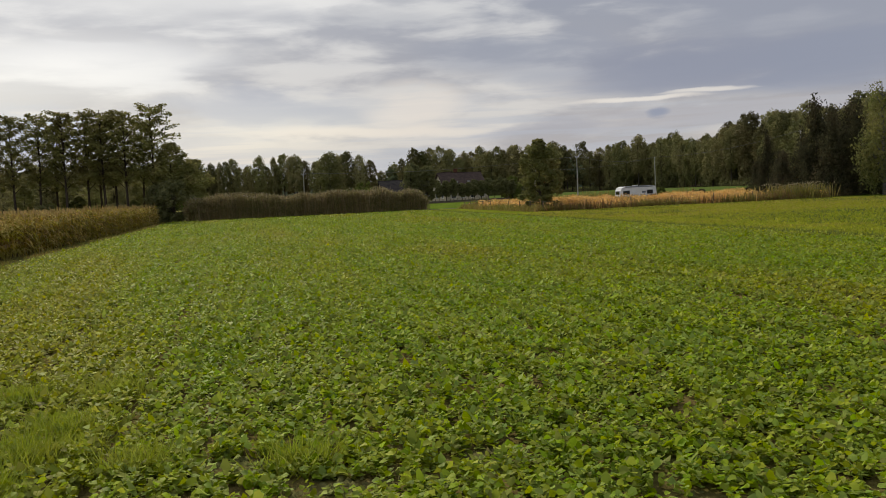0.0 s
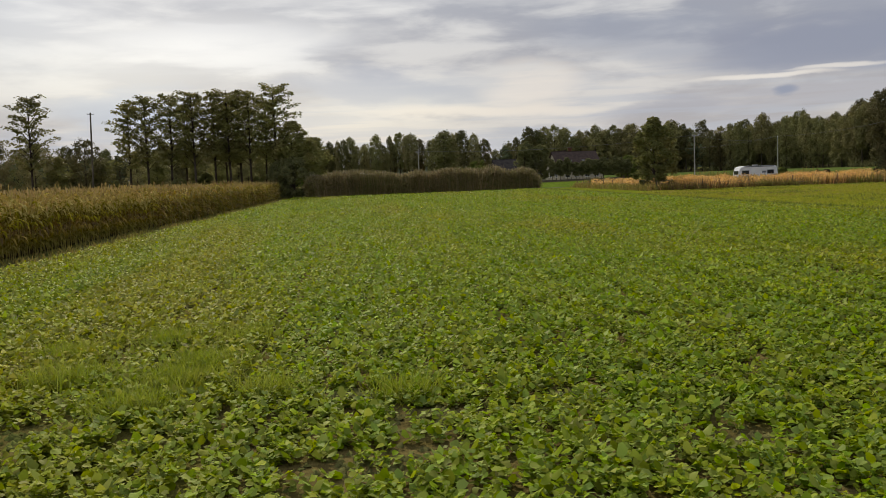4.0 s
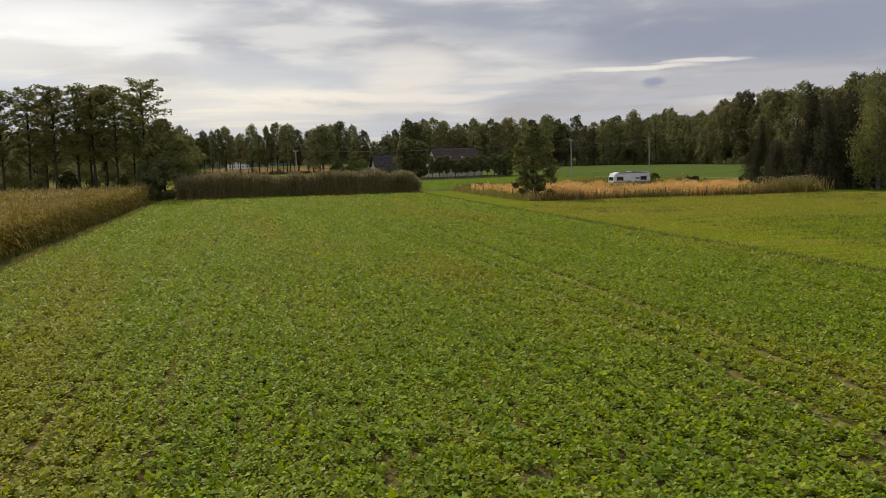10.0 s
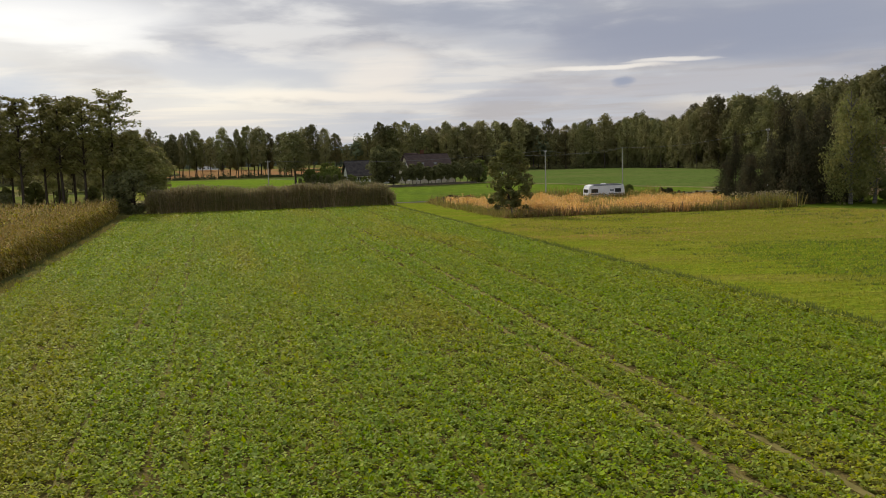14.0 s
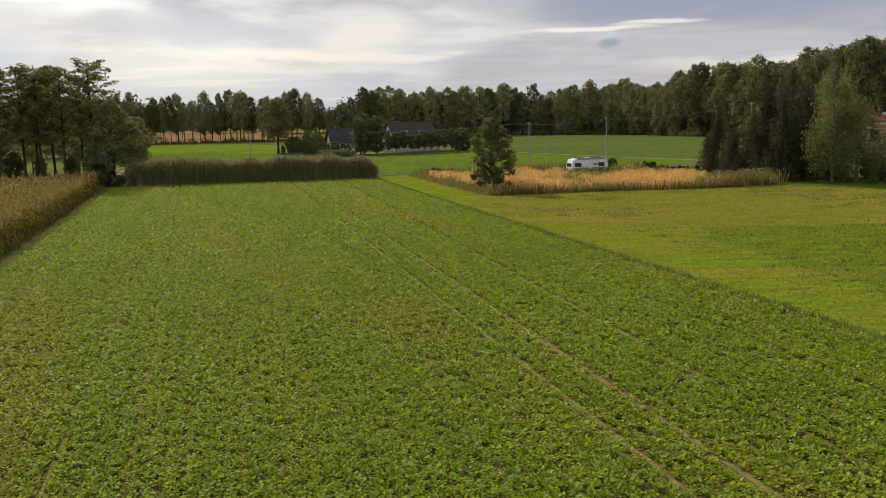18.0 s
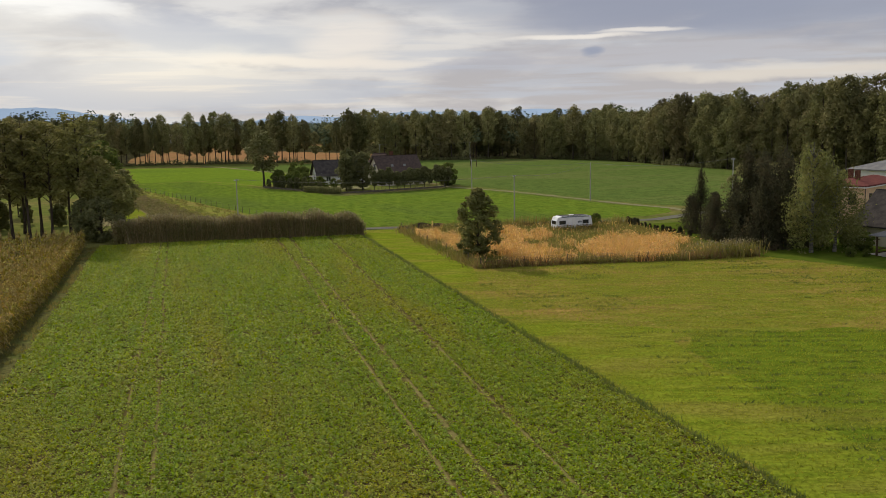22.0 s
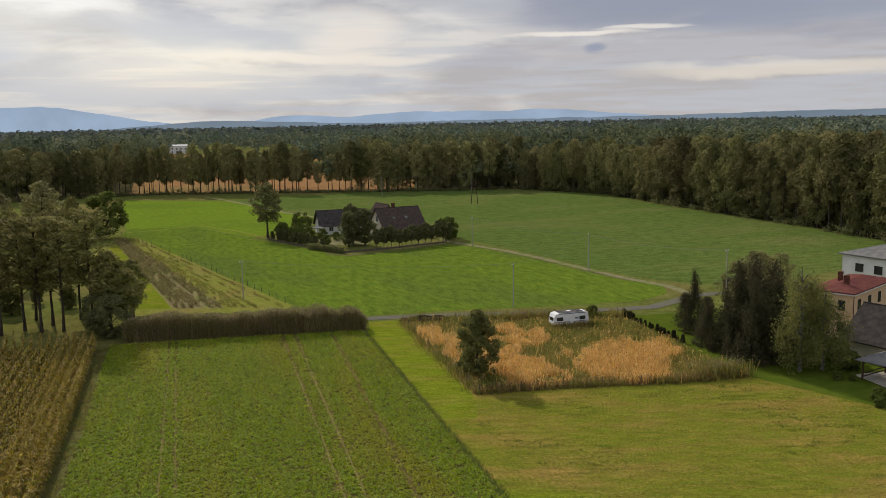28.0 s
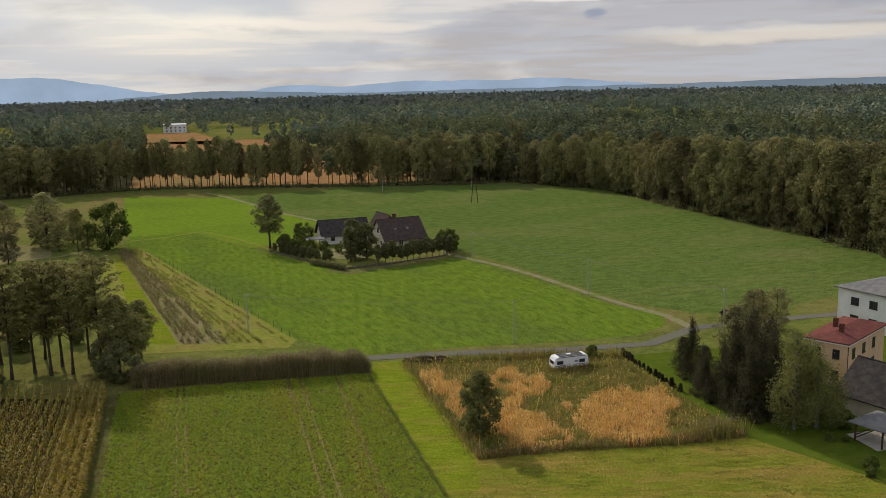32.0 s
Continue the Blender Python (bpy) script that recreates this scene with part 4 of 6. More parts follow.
shrub = tree("garden_shrub", "round", 2.0, M["bush_leaf"], M["bark"], "low leafy shrub on the lawn", "bush", seed=95, leaf=0.07)
for i, (x, y, h) in enumerate([(83.5, 71, 1.8), (81.8, 69.5, 1.3), (91, 82, 2.5), (93, 86, 3), (86, 79.5, 1.2), (87.5, 78.5, 1.0), (89.3, 72.2, 1.6), (79, 124, 2.0)]):
    plant(shrub, x, y, h / 2.0, rng.uniform(0, 6), 1.2)

# ---- far woods ----
def far_woods(name, spacing, lo, hi, size, count, keep, height, label, seed, mats):
    """Many clumped crowns over a region; each tree takes one of the leaf tones."""
    g = np.random.default_rng(seed)
    nx, ny = int((hi[0] - lo[0]) / spacing), int((hi[1] - lo[1]) / spacing)
    gx, gy = np.meshgrid(np.arange(nx), np.arange(ny))
    xy = (np.column_stack([gx.ravel(), gy.ravel()]) + g.uniform(0.0, 1.0, (nx * ny, 2))) * spacing + np.array(lo)
    xy = xy[keep(xy[:, 0], xy[:, 1])]
    n = len(xy)
    h = g.uniform(*height, n) * (0.58 + 0.72 * smooth_noise(xy[:, 0], xy[:, 1], 60, seed))
    r = np.maximum(h * g.uniform(0.14, 0.22, n), spacing * 0.27)
    d = g.normal(size=(n, count, 3))
    d[..., 2] = np.abs(d[..., 2]) - 0.2
    d = unit(d)
    lump = 0.72 + 0.4 * g.random((n, count, 1))
    c = np.concatenate([xy, (h - r * 1.9)[:, None]], 1)[:, None, :] + d * lump * np.stack([r, r, r * 1.95], 1)[:, None, :]
    v, f = shell_leaves(c.reshape(-1, 3), d.reshape(-1, 3), size * g.uniform(0.7, 1.3, n * count), g, aspect=0.75, loose=0.32, up=0.0)
    tone = smooth_noise(xy[:, 0], xy[:, 1], 45, seed + 1) * 0.55 + g.random(n) * 0.45
    pick = np.digitize(tone, [0.38, 0.64, 0.84])
    stuff(name, v, f, [M[m] for m in mats], label, "woods", None, np.repeat(pick, count))


STUBBLE = [(26, 458), (130, 418), (160, 410), (186, 470), (164, 560), (146, 640), (150, 1086), (84, 1086), (52, 640), (36, 565)]
FAR_STUBBLE = [(160, 765), (260, 755), (290, 850), (60, 895)]
GLADE = [(480, 700), (600, 690), (640, 800), (560, 850)]


def keep_near(x, y):
    wedge = (x > -0.42 * y) & (x < 1.5 * y + 60)
    line = np.interp(y, [100, 128, 167, 200, 260, 328], [186, 196, 206, 213, 219, 229])
    right = (y < 378) & (x > line + 48)
    back = (y >= 378) & (y > 475 - 0.5 * np.clip(x, -100, 210))
    return wedge & (right | back) & ~inside(x, y, STUBBLE) & ~inside(x, y, FAR_STUBBLE) & ~inside(x, y, GLADE)


zone("glade", GLADE, M["bright_field"], 0.03, "pale green glade among the woods", "glade")
TONES = ("canopy_dark", "canopy_green", "canopy_olive", "canopy_gold")
HAZED_TONES = ("hazed_dark", "hazed_green", "hazed_olive", "hazed_gold")
far_woods("near_woods", 10.0, (-260, 110), (560, 720), 0.85, 84, keep_near, (14, 23), "dense mixed woodland behind the wood edge", 5, TONES)
open_land = lambda x, y: ~inside(x, y, STUBBLE) & ~inside(x, y, FAR_STUBBLE) & ~inside(x, y, GLADE)
# from here on the leaf colours carry the haze of distance
far_woods("middle_woods", 14.0, (-500, 700), (1500, 1500), 1.5, 34, lambda x, y: (x > -0.35 * y) & (x < 1.4 * y) & open_land(x, y) & (smooth_noise(x, y, 95, 9) > 0.38), (12, 24), "patchwork of distant woods", 6, HAZED_TONES)
far_woods("middle_woods_east", 11.0, (560, 150), (1500, 700), 1.4, 32, lambda x, y: (x < 1.6 * y + 60) & ~inside(x, y, GLADE), (17, 24), "distant woods beyond the wood edge", 8, HAZED_TONES)
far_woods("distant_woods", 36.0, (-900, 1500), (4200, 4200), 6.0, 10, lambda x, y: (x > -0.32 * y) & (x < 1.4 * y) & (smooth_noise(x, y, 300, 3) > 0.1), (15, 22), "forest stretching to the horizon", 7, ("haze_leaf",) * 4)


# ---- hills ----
# backdrop ridges that emit their own light, with distance haze in the colour
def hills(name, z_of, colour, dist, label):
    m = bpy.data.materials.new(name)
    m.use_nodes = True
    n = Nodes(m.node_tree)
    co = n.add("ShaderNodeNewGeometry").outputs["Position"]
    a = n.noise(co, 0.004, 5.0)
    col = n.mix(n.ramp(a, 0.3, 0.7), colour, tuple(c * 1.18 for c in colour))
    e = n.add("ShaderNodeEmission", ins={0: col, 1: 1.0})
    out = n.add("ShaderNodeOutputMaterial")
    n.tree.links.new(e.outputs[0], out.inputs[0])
    vs, fs = [], []
    az = np.linspace(radians(-25), radians(62), 260)
    for i, w in enumerate(az):
        z = z_of(math.degrees(w))
        for d, zz in ((dist, -5.0), (dist, z * 0.55), (dist + 60, z)):
            vs.append((math.sin(w) * d, math.cos(w) * d, zz))
    for i in range(len(az) - 1):
        for j in range(2):
            fs.append((3 * i + j, 3 * i + 3 + j, 3 * i + 4 + j, 3 * i + 1 + j))
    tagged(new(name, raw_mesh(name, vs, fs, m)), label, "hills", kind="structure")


def far_ridge(a):
    peaks = ((-3.5, 5.0, 112), (0.8, 3.0, 60), (4.5, 2.0, 22), (13.5, 2.6, 44), (21.5, 5.5, 62), (30.0, 4.5, 58), (-16, 7, 80))
    z = 34 + sum(h * math.exp(-((a - c) / w) ** 2) for c, w, h in peaks) * 0.74
    return z + 8 * noise.noise((a * 0.5, 2.0, 0)) + 4 * noise.noise((a * 1.7, 5.0, 0))


def near_ridge(a):
    peaks = ((8.5, 4.0, 30), (14.0, 4.0, 16), (24, 6.0, 12), (33, 7.0, 14), (44, 8, 22), (55, 9, 24))
    z = 18 + sum(h * math.exp(-((a - c) / w) ** 2) for c, w, h in peaks)
    return z + 5 * noise.noise((a * 0.6, 1.0, 0)) + 2.5 * noise.noise((a * 2.5, 3.0, 0))


hills("far_hills", far_ridge, (0.285, 0.37, 0.49), 4600, "pale blue mountain ridge on the horizon, a glowing hazy backdrop")
hills("near_hills", near_ridge, (0.16, 0.205, 0.255), 4350, "dark blue-green wooded hills on the horizon, a glowing hazy backdrop")

# ---- crop of low leaves ----
def tram(x, y):
    """True on the wheel tracks."""
    off = np.full(len(x), 9.0)
    for c in (13.9 + (y - 25.4) * 0.1433, 15.8 + (y - 25.4) * 0.1433, 22.5 + (y - 45.3) * 0.165):
        off = np.minimum(off, np.abs(x - c))
    for c in (1.6 + (y - 48.5) * 0.128, 3.4 + (y - 48.5) * 0.118):
        off = np.minimum(off, np.abs(x - c) * 1.7)
    return off


BARE = ((-3.6, 8.3, 0.5), (0.2, 8.85, 0.34), (0.95, 7.6, 0.42), (0.15, 6.1, 0.5), (2.7, 8.0, 0.3), (5.8, 12.6, 0.3), (-2.3, 12.0, 0.25), (3.6, 5.7, 0.4))   # thin places: x, y, radius


def crop(name, poly, per_m2, leaves, size, seed, keep, plain=False):
    """Low leafy plants, each a rosette of arching leaves round its heart."""
    g = np.random.default_rng(seed)
    p = scatter(poly, per_m2, g)
    p = p[keep(p[:, 0], p[:, 1])]
    # drilled rows, each a little stronger or weaker than the next
    u = p[:, 0] - 0.14 * p[:, 1]
    row = np.floor(u / 0.5)
    p[:, 0] += ((row + 0.5) * 0.5 - u) * 0.22
    vigour = np.random.default_rng(8).uniform(0.78, 1.2, 997)[row.astype(int) % 997]
    x, y = p[:, 0], p[:, 1]
    thin = smooth_noise(x, y, 1.2, 4) * 0.5 + smooth_noise(x, y, 6.0, 5) * 0.5
    ok = (g.random(len(p)) < np.clip((thin - 0.08) * 6, 0.5, 1)) & ((tram(x, y) > 0.12 + 0.0018 * np.maximum(y, 0.0)) | (g.random(len(p)) < 0.1))
    bare = np.zeros(len(p), bool)
    for bx, by, br in BARE:
        bare |= np.hypot((x - bx) * 0.6, y - by) < br * (0.6 + 0.8 * smooth_noise(x, y, 0.5, 19))
    bare |= x < row_x(y) + 0.2 + 0.8 * smooth_noise(x, y, 1.4, 18)
    ok &= ~bare | (g.random(len(p)) < 0.15)
    p = p[ok]
    tall = np.repeat(g.uniform(0.55, 1.45, len(p)) * (0.75 + 0.5 * thin[ok]) * vigour[ok], leaves)
    big = np.repeat(g.uniform(0.75, 1.3, len(p)), leaves)
    n = len(p) * leaves
    w = (np.tile(np.arange(leaves) * 2.4, len(p)) + np.repeat(g.uniform(0, 6.28, len(p)), leaves) + g.normal(size=n) * 0.3)
    out = np.column_stack([np.cos(w), np.sin(w)])
    s = size * big * g.uniform(0.7, 1.25, n)
    inner = np.tile(np.linspace(0.0, 1.0, leaves), len(p))
    base = np.column_stack([np.repeat(p, leaves, 0) + out * (s * 0.25)[:, None], (0.05 + 0.10 * inner) * tall])
    rise = (0.15 + 0.65 * inner) * g.uniform(0.5, 1.2, n)
    along = np.column_stack([out, rise]) * s[:, None]
    side = np.column_stack([-out[:, 1], out[:, 0], g.normal(size=n) * 0.55]) * (s * g.uniform(0.34, 0.52, n))[:, None]
    tip = base + along * np.array((1, 1, 0.35))
    if plain:
        v = np.stack([base, base + along * 0.55 + side, tip, base + along * 0.55 - side], 1)
        f = np.arange(4 * n).reshape(n, 4)
    else:
        wave = lambda k: np.column_stack([np.zeros((n, 2)), g.normal(size=n) * k * s])
        rib = lambda t, dip: base + along * np.array((t, t, t * (1.3 - 0.95 * t))) - np.column_stack([np.zeros((n, 2)), dip * s])
        v = np.stack([base, rib(0.42, 0.07), rib(0.76, 0.05), tip, rib(0.3, 0) + side * 0.95 + wave(0.1), rib(0.72, 0) + side * 0.85 + wave(0.14),
                      rib(0.3, 0) - side * 0.95 + wave(0.1), rib(0.72, 0) - side * 0.85 + wave(0.14)], 1)
        k = np.arange(n)[:, None] * 8
        f = np.concatenate([k + np.array([q]) for q in ([0, 1, 5, 4], [1, 2, 3, 5], [0, 6, 7, 1], [1, 7, 3, 2])])
    stuff(name, v.reshape(-1, 3), f, M["crop"], "low green leafy catch crop covering the field", "crop")


def half(a, b):
    return lambda x, y: (y >= a) & (y < b) & (x > -0.4 * y - 3) & (x < 1.15 * y + 4)


crop("leaf_crop", FIELD, 12, 6, 0.13, 100, lambda x, y: (y > -19) & (y < 3.5), True)
crop("leaf_crop", FIELD, 60, 9, 0.08, 101, half(3.5, 10.5))
crop("leaf_crop", FIELD, 50, 7, 0.1, 102, half(10.5, 30), True)
crop("leaf_crop", FIELD, 38, 6, 0.12, 103, half(30, 62), True)
crop("leaf_crop", FIELD, 20, 5, 0.17, 104, half(62, 142), True)

for x0, k, y0, y1 in ((13.9 - 25.4 * 0.1433, 0.1433, 6, 119), (15.8 - 25.4 * 0.1433, 0.1433, 6, 118), (1.6 - 48.5 * 0.128, 0.128, 16, 128), (3.4 - 48.5 * 0.118, 0.118, 30, 127), (22.5 - 45.3 * 0.165, 0.165, 30, 64)):
    ribbon("wheel_track", [(x0 + k * y0, y0), (x0 + k * y1, y1)], 0.2, M["track"], 0.03, "pale wheel track through the crop", "track")
ribbon("wheel_track", [(12, 130.5), (22.7, 127.3), (36, 121)], 0.2, M["track"], 0.034, "pale headland wheel track across the crop", "track")

# grass tufts in the near field and along its edges
g = np.random.default_rng(110)
pts = []
for x, y, r, n in [(-3.6, 11.0, 0.55, 420), (-2.0, 10.2, 0.6, 520), (-1.7, 11.3, 0.55, 420), (-2.4, 8.9, 0.45, 320), (-0.9, 9.3, 0.4, 260), (-2.4, 13.6, 0.5, 300), (-3.9, 13.0, 0.5, 300), (0.8, 8.6, 0.4, 200), (-1.2, 13.4, 0.45, 260)]:
    pts.append(np.column_stack([g.normal(x, r * 0.5, n), g.normal(y, r * 0.4, n)]))
pts = np.concatenate(pts)
pts = np.concatenate([pts, pts + g.normal(size=pts.shape) * 0.12])
v, f = blades(pts, g.uniform(0.15, 0.38, len(pts)), 0.008, g, 0.55)
stuff("grass_tufts", v, f, M["rough_tuft"], "light green grass tufts among the crop", "grass")


def strip_points(line, width, per_m, g):
    out = []
    for a, b in zip(line, line[1:]):
        n = int(math.dist(a, b) * per_m)
        f = g.random((n, 1))
        out.append(np.array(a) + (np.array(b) - np.array(a)) * f + g.normal(size=(n, 2)) * width * 0.5)
    return np.concatenate(out)


p = strip_points([(-14.1, 0), (-10.0, 30), (-6.0, 60), (-0.8, 100), (3.9, 139)], 1.2, 60, g)
p = p[smooth_noise(p[:, 0], p[:, 1], 1.1, 17) > 0.45]
v, f = blades(p, g.uniform(0.12, 0.4, len(p)), 0.03, g, 0.5)
stuff("verge_grass", v, f, M["brown_weed"], "rough grass verge along the maize", "grass")
p = strip_points([(26.5, 10), (28.8, 30), (30.8, 46), (35.8, 86), (41.6, 129)], 0.5, 50, g)
v, f = blades(p, g.uniform(0.15, 0.35, len(p)), 0.035, g, 0.5)
stuff("edge_grass", v, f, M["bush_leaf"], "taller grass along the edge of the meadow", "grass")

p = strip_points([(-14.5, 0), (-10.4, 30), (-6.4, 60), (-1.2, 100), (3.6, 139)], 1.1, 12, g)
p = np.concatenate([p] + [np.column_stack([g.normal(bx, br * 0.8, 170), g.normal(by, br * 0.6, 170)]) for bx, by, br in BARE])
lump = np.array([(1, 0, 0), (0, 1, 0), (-1, 0, 0), (0, -1, 0), (0.1, 0.1, 1)]) * (1, 1, 0.75)
s = g.uniform(0.06, 0.2, (len(p), 1, 1))
s[-170 * len(BARE):] *= 0.3
v = (lump[None] + g.normal(size=(len(p), 5, 3)) * 0.25) * s + np.column_stack([p, np.full(len(p), 0.02)])[:, None, :]
f = np.array([(0, 1, 4, 4), (1, 2, 4, 4), (2, 3, 4, 4), (3, 0, 4, 4)])[:, :3]
f = (f[None] + np.arange(len(p))[:, None, None] * 5).reshape(-1, 3)
stuff("soil_clods", v.reshape(-1, 3), f, M["verge"], "clods of turned soil along the maize and on thin places", "clods")

# mown meadow: short blades and loose cut swaths
p = scatter([(28, 24), (31, 46), (36, 86), (43.6, 94), (77.5, 85.2), (83, 66), (70, 30)], 18, g)
v, f = blades(p, g.uniform(0.06, 0.15, len(p)), 0.06, g, 0.7)
stuff("meadow_grass", v, f, M["weed"], "short mown meadow grass", "grass")
p = scatter([(38, 62), (58, 53), (82, 42), (84, 62), (77.5, 84.5), (43.6, 92.5), (38, 86)], 11, g)
along, over = p[:, 0] * 0.89 - p[:, 1] * 0.45, p[:, 0] * 0.45 + p[:, 1] * 0.89
p = p[(smooth_noise(along, over * 3.5, 3.0, 12) * 0.6 + smooth_noise(along, over, 9.0, 13) * 0.4 > 0.55)]
v, f = cards(np.column_stack([p, g.uniform(0.05, 0.13, len(p))]), g.uniform(0.06, 0.15, len(p)), g, flat=0.85, aspect=0.35)
stuff("cut_hay", v, f, M["hay"], "loose strips of cut dry hay on the meadow", "hay")

p = scatter([(34, 26), (36.5, 46), (38.5, 59), (41.5, 59.3), (58, 51.2), (80, 40.5), (90, 20), (60, 20)], 26, g)
along, over = p[:, 0] * 0.89 - p[:, 1] * 0.45, p[:, 0] * 0.45 + p[:, 1] * 0.89
ridge = np.abs((over / 1.5 + 0.25 * smooth_noise(along, over, 6.0, 15)) % 1.0 - 0.5)
p = p[(ridge < 0.13) & (smooth_noise(along, over * 2, 2.2, 16) > 0.35)]
v, f = blades(p, g.uniform(0.1, 0.22, len(p)), 0.05, g, 0.8)
stuff("grass_ridges", v, f, M["bush_leaf"], "low ridges of longer green grass on the mown meadow", "grass")

# streaks of dark green blades added in place of the swaths' shadow
p = scatter([(40, 62), (58, 53), (82, 42), (84, 62), (77, 83.5), (44.5, 91.5), (39, 84)], 20, g)
along, over = p[:, 0] * 0.89 - p[:, 1] * 0.45, p[:, 0] * 0.45 + p[:, 1] * 0.89
p = p[(smooth_noise(along, over * 5.0, 2.4, 25) > 0.68) & (smooth_noise(along, over, 7.0, 26) > 0.4)]
v, f = blades(p, g.uniform(0.1, 0.22, len(p)), 0.05, g, 0.8)
stuff("grass_ridges", v, f, M["bush_leaf"], "short streaks of longer dark grass standing in for swath shadow", "grass")

# ---- maize ----
def maize_plant(seed, rich=True):
    """One ripe maize plant at the origin: verts, quads, material indices."""
    g = np.random.default_rng(seed)
    h = g.uniform(2.3, 2.75)
    items, idx = [], []
    if rich:
        lean = g.normal(size=2) * 0.06
        v, f = tube_arrays([(0, 0, 0), (lean[0] * 0.5, lean[1] * 0.5, h * 0.5), (lean[0], lean[1], h)], [0.018, 0.015, 0.006], 4)
        items.append((v, f))
        idx += [0] * len(f)
    for i in range(12 if rich else 7):
        z = h * (0.14 + 0.8 * i / (12 if rich else 7)) + (0 if rich else 0.12)
        w = (i % 2) * math.pi + g.normal() * (0.9 if rich else 0.35)
        d = np.array((math.cos(w), math.sin(w), 0))
        s = np.array((-math.sin(w), math.cos(w), 0)) * (0.06 if rich else 0.075)
        L = g.uniform(0.42, 0.66) if rich else g.uniform(0.22, 0.36)
        pts = [np.array((0, 0, z)), d * L * 0.45 + (0, 0, z + 0.14), d * L * 0.85 + (0, 0, z + 0.08), d * L * 1.15 + (0, 0, z - g.uniform(0.0, 0.22))]
        if not rich:
            pts = [pts[0], pts[1], pts[3]]
        if not rich and i < 4:
            pts = [pts[0], pts[1] * (1.6, 1.6, 1)]
        wid = [0.5, 1.0, 0.75, 0.1] if rich else [0.7, 1.1, 0.2]
        v = np.array([q + sg * s * k for q, k in zip(pts, wid[:len(pts)]) for sg in (-1, 1)])
        f = np.array([(2 * j, 2 * j + 1, 2 * j + 3, 2 * j + 2) for j in range(len(pts) - 1)])
        items.append((v, f))
        idx += [0] * len(f)
    for i in range(3 if rich else seed % 2):
        w = g.uniform(0, 6.28)
        d = np.array((math.cos(w), math.sin(w), 0))
        s = np.array((-math.sin(w), math.cos(w), 0)) * (0.014 if rich else 0.035)
        a, b = np.array((0, 0, h - 0.1)), d * g.uniform(0.05, 0.2) + (0, 0, h + g.uniform(0.05, 0.2))
        items.append((np.array([a - s, a + s, b + s, b - s]), np.array([(0, 1, 2, 3)])))
        idx += [1]
    v, f = join_arrays(items)
    return v, f, idx


def stand(protos, xy, g, aligned=False):
    """Copies of prototype plants, joined."""
    vs, fs, ids, n = [], [], [], 0
    pick = g.integers(0, len(protos), len(xy))
    for j, (v, f, i) in enumerate(protos):
        p = xy[pick == j]
        w, s = (g.normal(1.45, 0.2, len(p)) if aligned else g.uniform(0, 6.28, len(p))), g.uniform(0.86, 1.1, len(p))
        c, q = np.cos(w)[:, None] * s[:, None], np.sin(w)[:, None] * s[:, None]
        X = v[None, :, 0] * c - v[None, :, 1] * q + p[:, 0:1]
        Y = v[None, :, 0] * q + v[None, :, 1] * c + p[:, 1:2]
        Zs = v[None, :, 2] * s[:, None]
        vs.append(np.stack([X, Y, Zs], -1).reshape(-1, 3))
        fs.append((f[None] + np.arange(len(p))[:, None, None] * len(v)).reshape(-1, 4) + n)
        ids.append(np.tile(i, len(p)))
        n += len(p) * len(v)
    return np.concatenate(vs), np.concatenate(fs), np.concatenate(ids)


g = np.random.default_rng(120)
maize = thing("maize_field", "stand of ripe yellowing maize with tan tassels", "maize")
rich = [maize_plant(s) for s in range(5)]
lite = [maize_plant(s, False) for s in range(20, 26)]
rich_meshes = [raw_mesh("maize_plant", v, f, [M["corn_leaf"], M["corn_top"]], i) for v, f, i in rich]
edge = lambda y: np.interp(y, [-20, 30, 60, 100, 138], [-18.4, -11.4, -7.4, -2.1, 2.3])
rows_full, rows_lite = [], []
count = 0
for r in range(50):
    step = 0.2 if r < 4 else 0.3
    ys = np.arange(6, 156, step) + g.uniform(-0.05, 0.05)
    xs = edge(ys) - 1.18 * r + g.normal(size=len(ys)) * 0.05
    far_end = np.where(xs > -15, 140 - (xs - 3) * 0.45, 148 - (xs + 15) * 0.27)
    ok = (xs > -0.34 * ys - 3) & (ys < far_end) & (g.random(len(ys)) > 0.06)
    q = np.column_stack([xs, ys + g.normal(size=len(ys)) * 0.05])[ok]
    (rows_full if r < 4 else rows_lite).append(q)
full = np.concatenate(rows_full)
near = (full[:, 1] > 26) & (full[:, 1] < 60) & (full[:, 0] > edge(full[:, 1]) - 1.2)
for x, y in full[near][:300]:
    ob = new("maize_plant", rich_meshes[int(g.integers(5))])
    ob.parent = maize
    ob.matrix_basis = Matrix.LocRotScale((x, y, 0), Euler((0, 0, g.uniform(0, 6.28))), (1, 1, g.uniform(0.88, 1.1)))
rest = np.concatenate([full[near][300:], full[~near]])
v, f, i = stand(rich, rest, g)
stuff("maize_edge", v, f, [M["corn_leaf"], M["corn_top"]], "outer rows of ripe maize", "", maize, i)
v, f, i = stand(lite, np.concatenate(rows_lite), g, True)
stuff("maize_rows", v, f, [M["corn_leaf"], M["corn_top"]], "inner rows of ripe maize", "", maize, i)

# ---- reed hedge ----
hedge = thing("reed_hedge", "tall brown-green hedge of dense reeds with pale tips", "hedge")
g = np.random.default_rng(130)
n = 9000
u = g.random(n)
x = 7.0 + 35.6 * u
y = 142.8 - 9.0 * u + g.uniform(-1.3, 1.5, n)
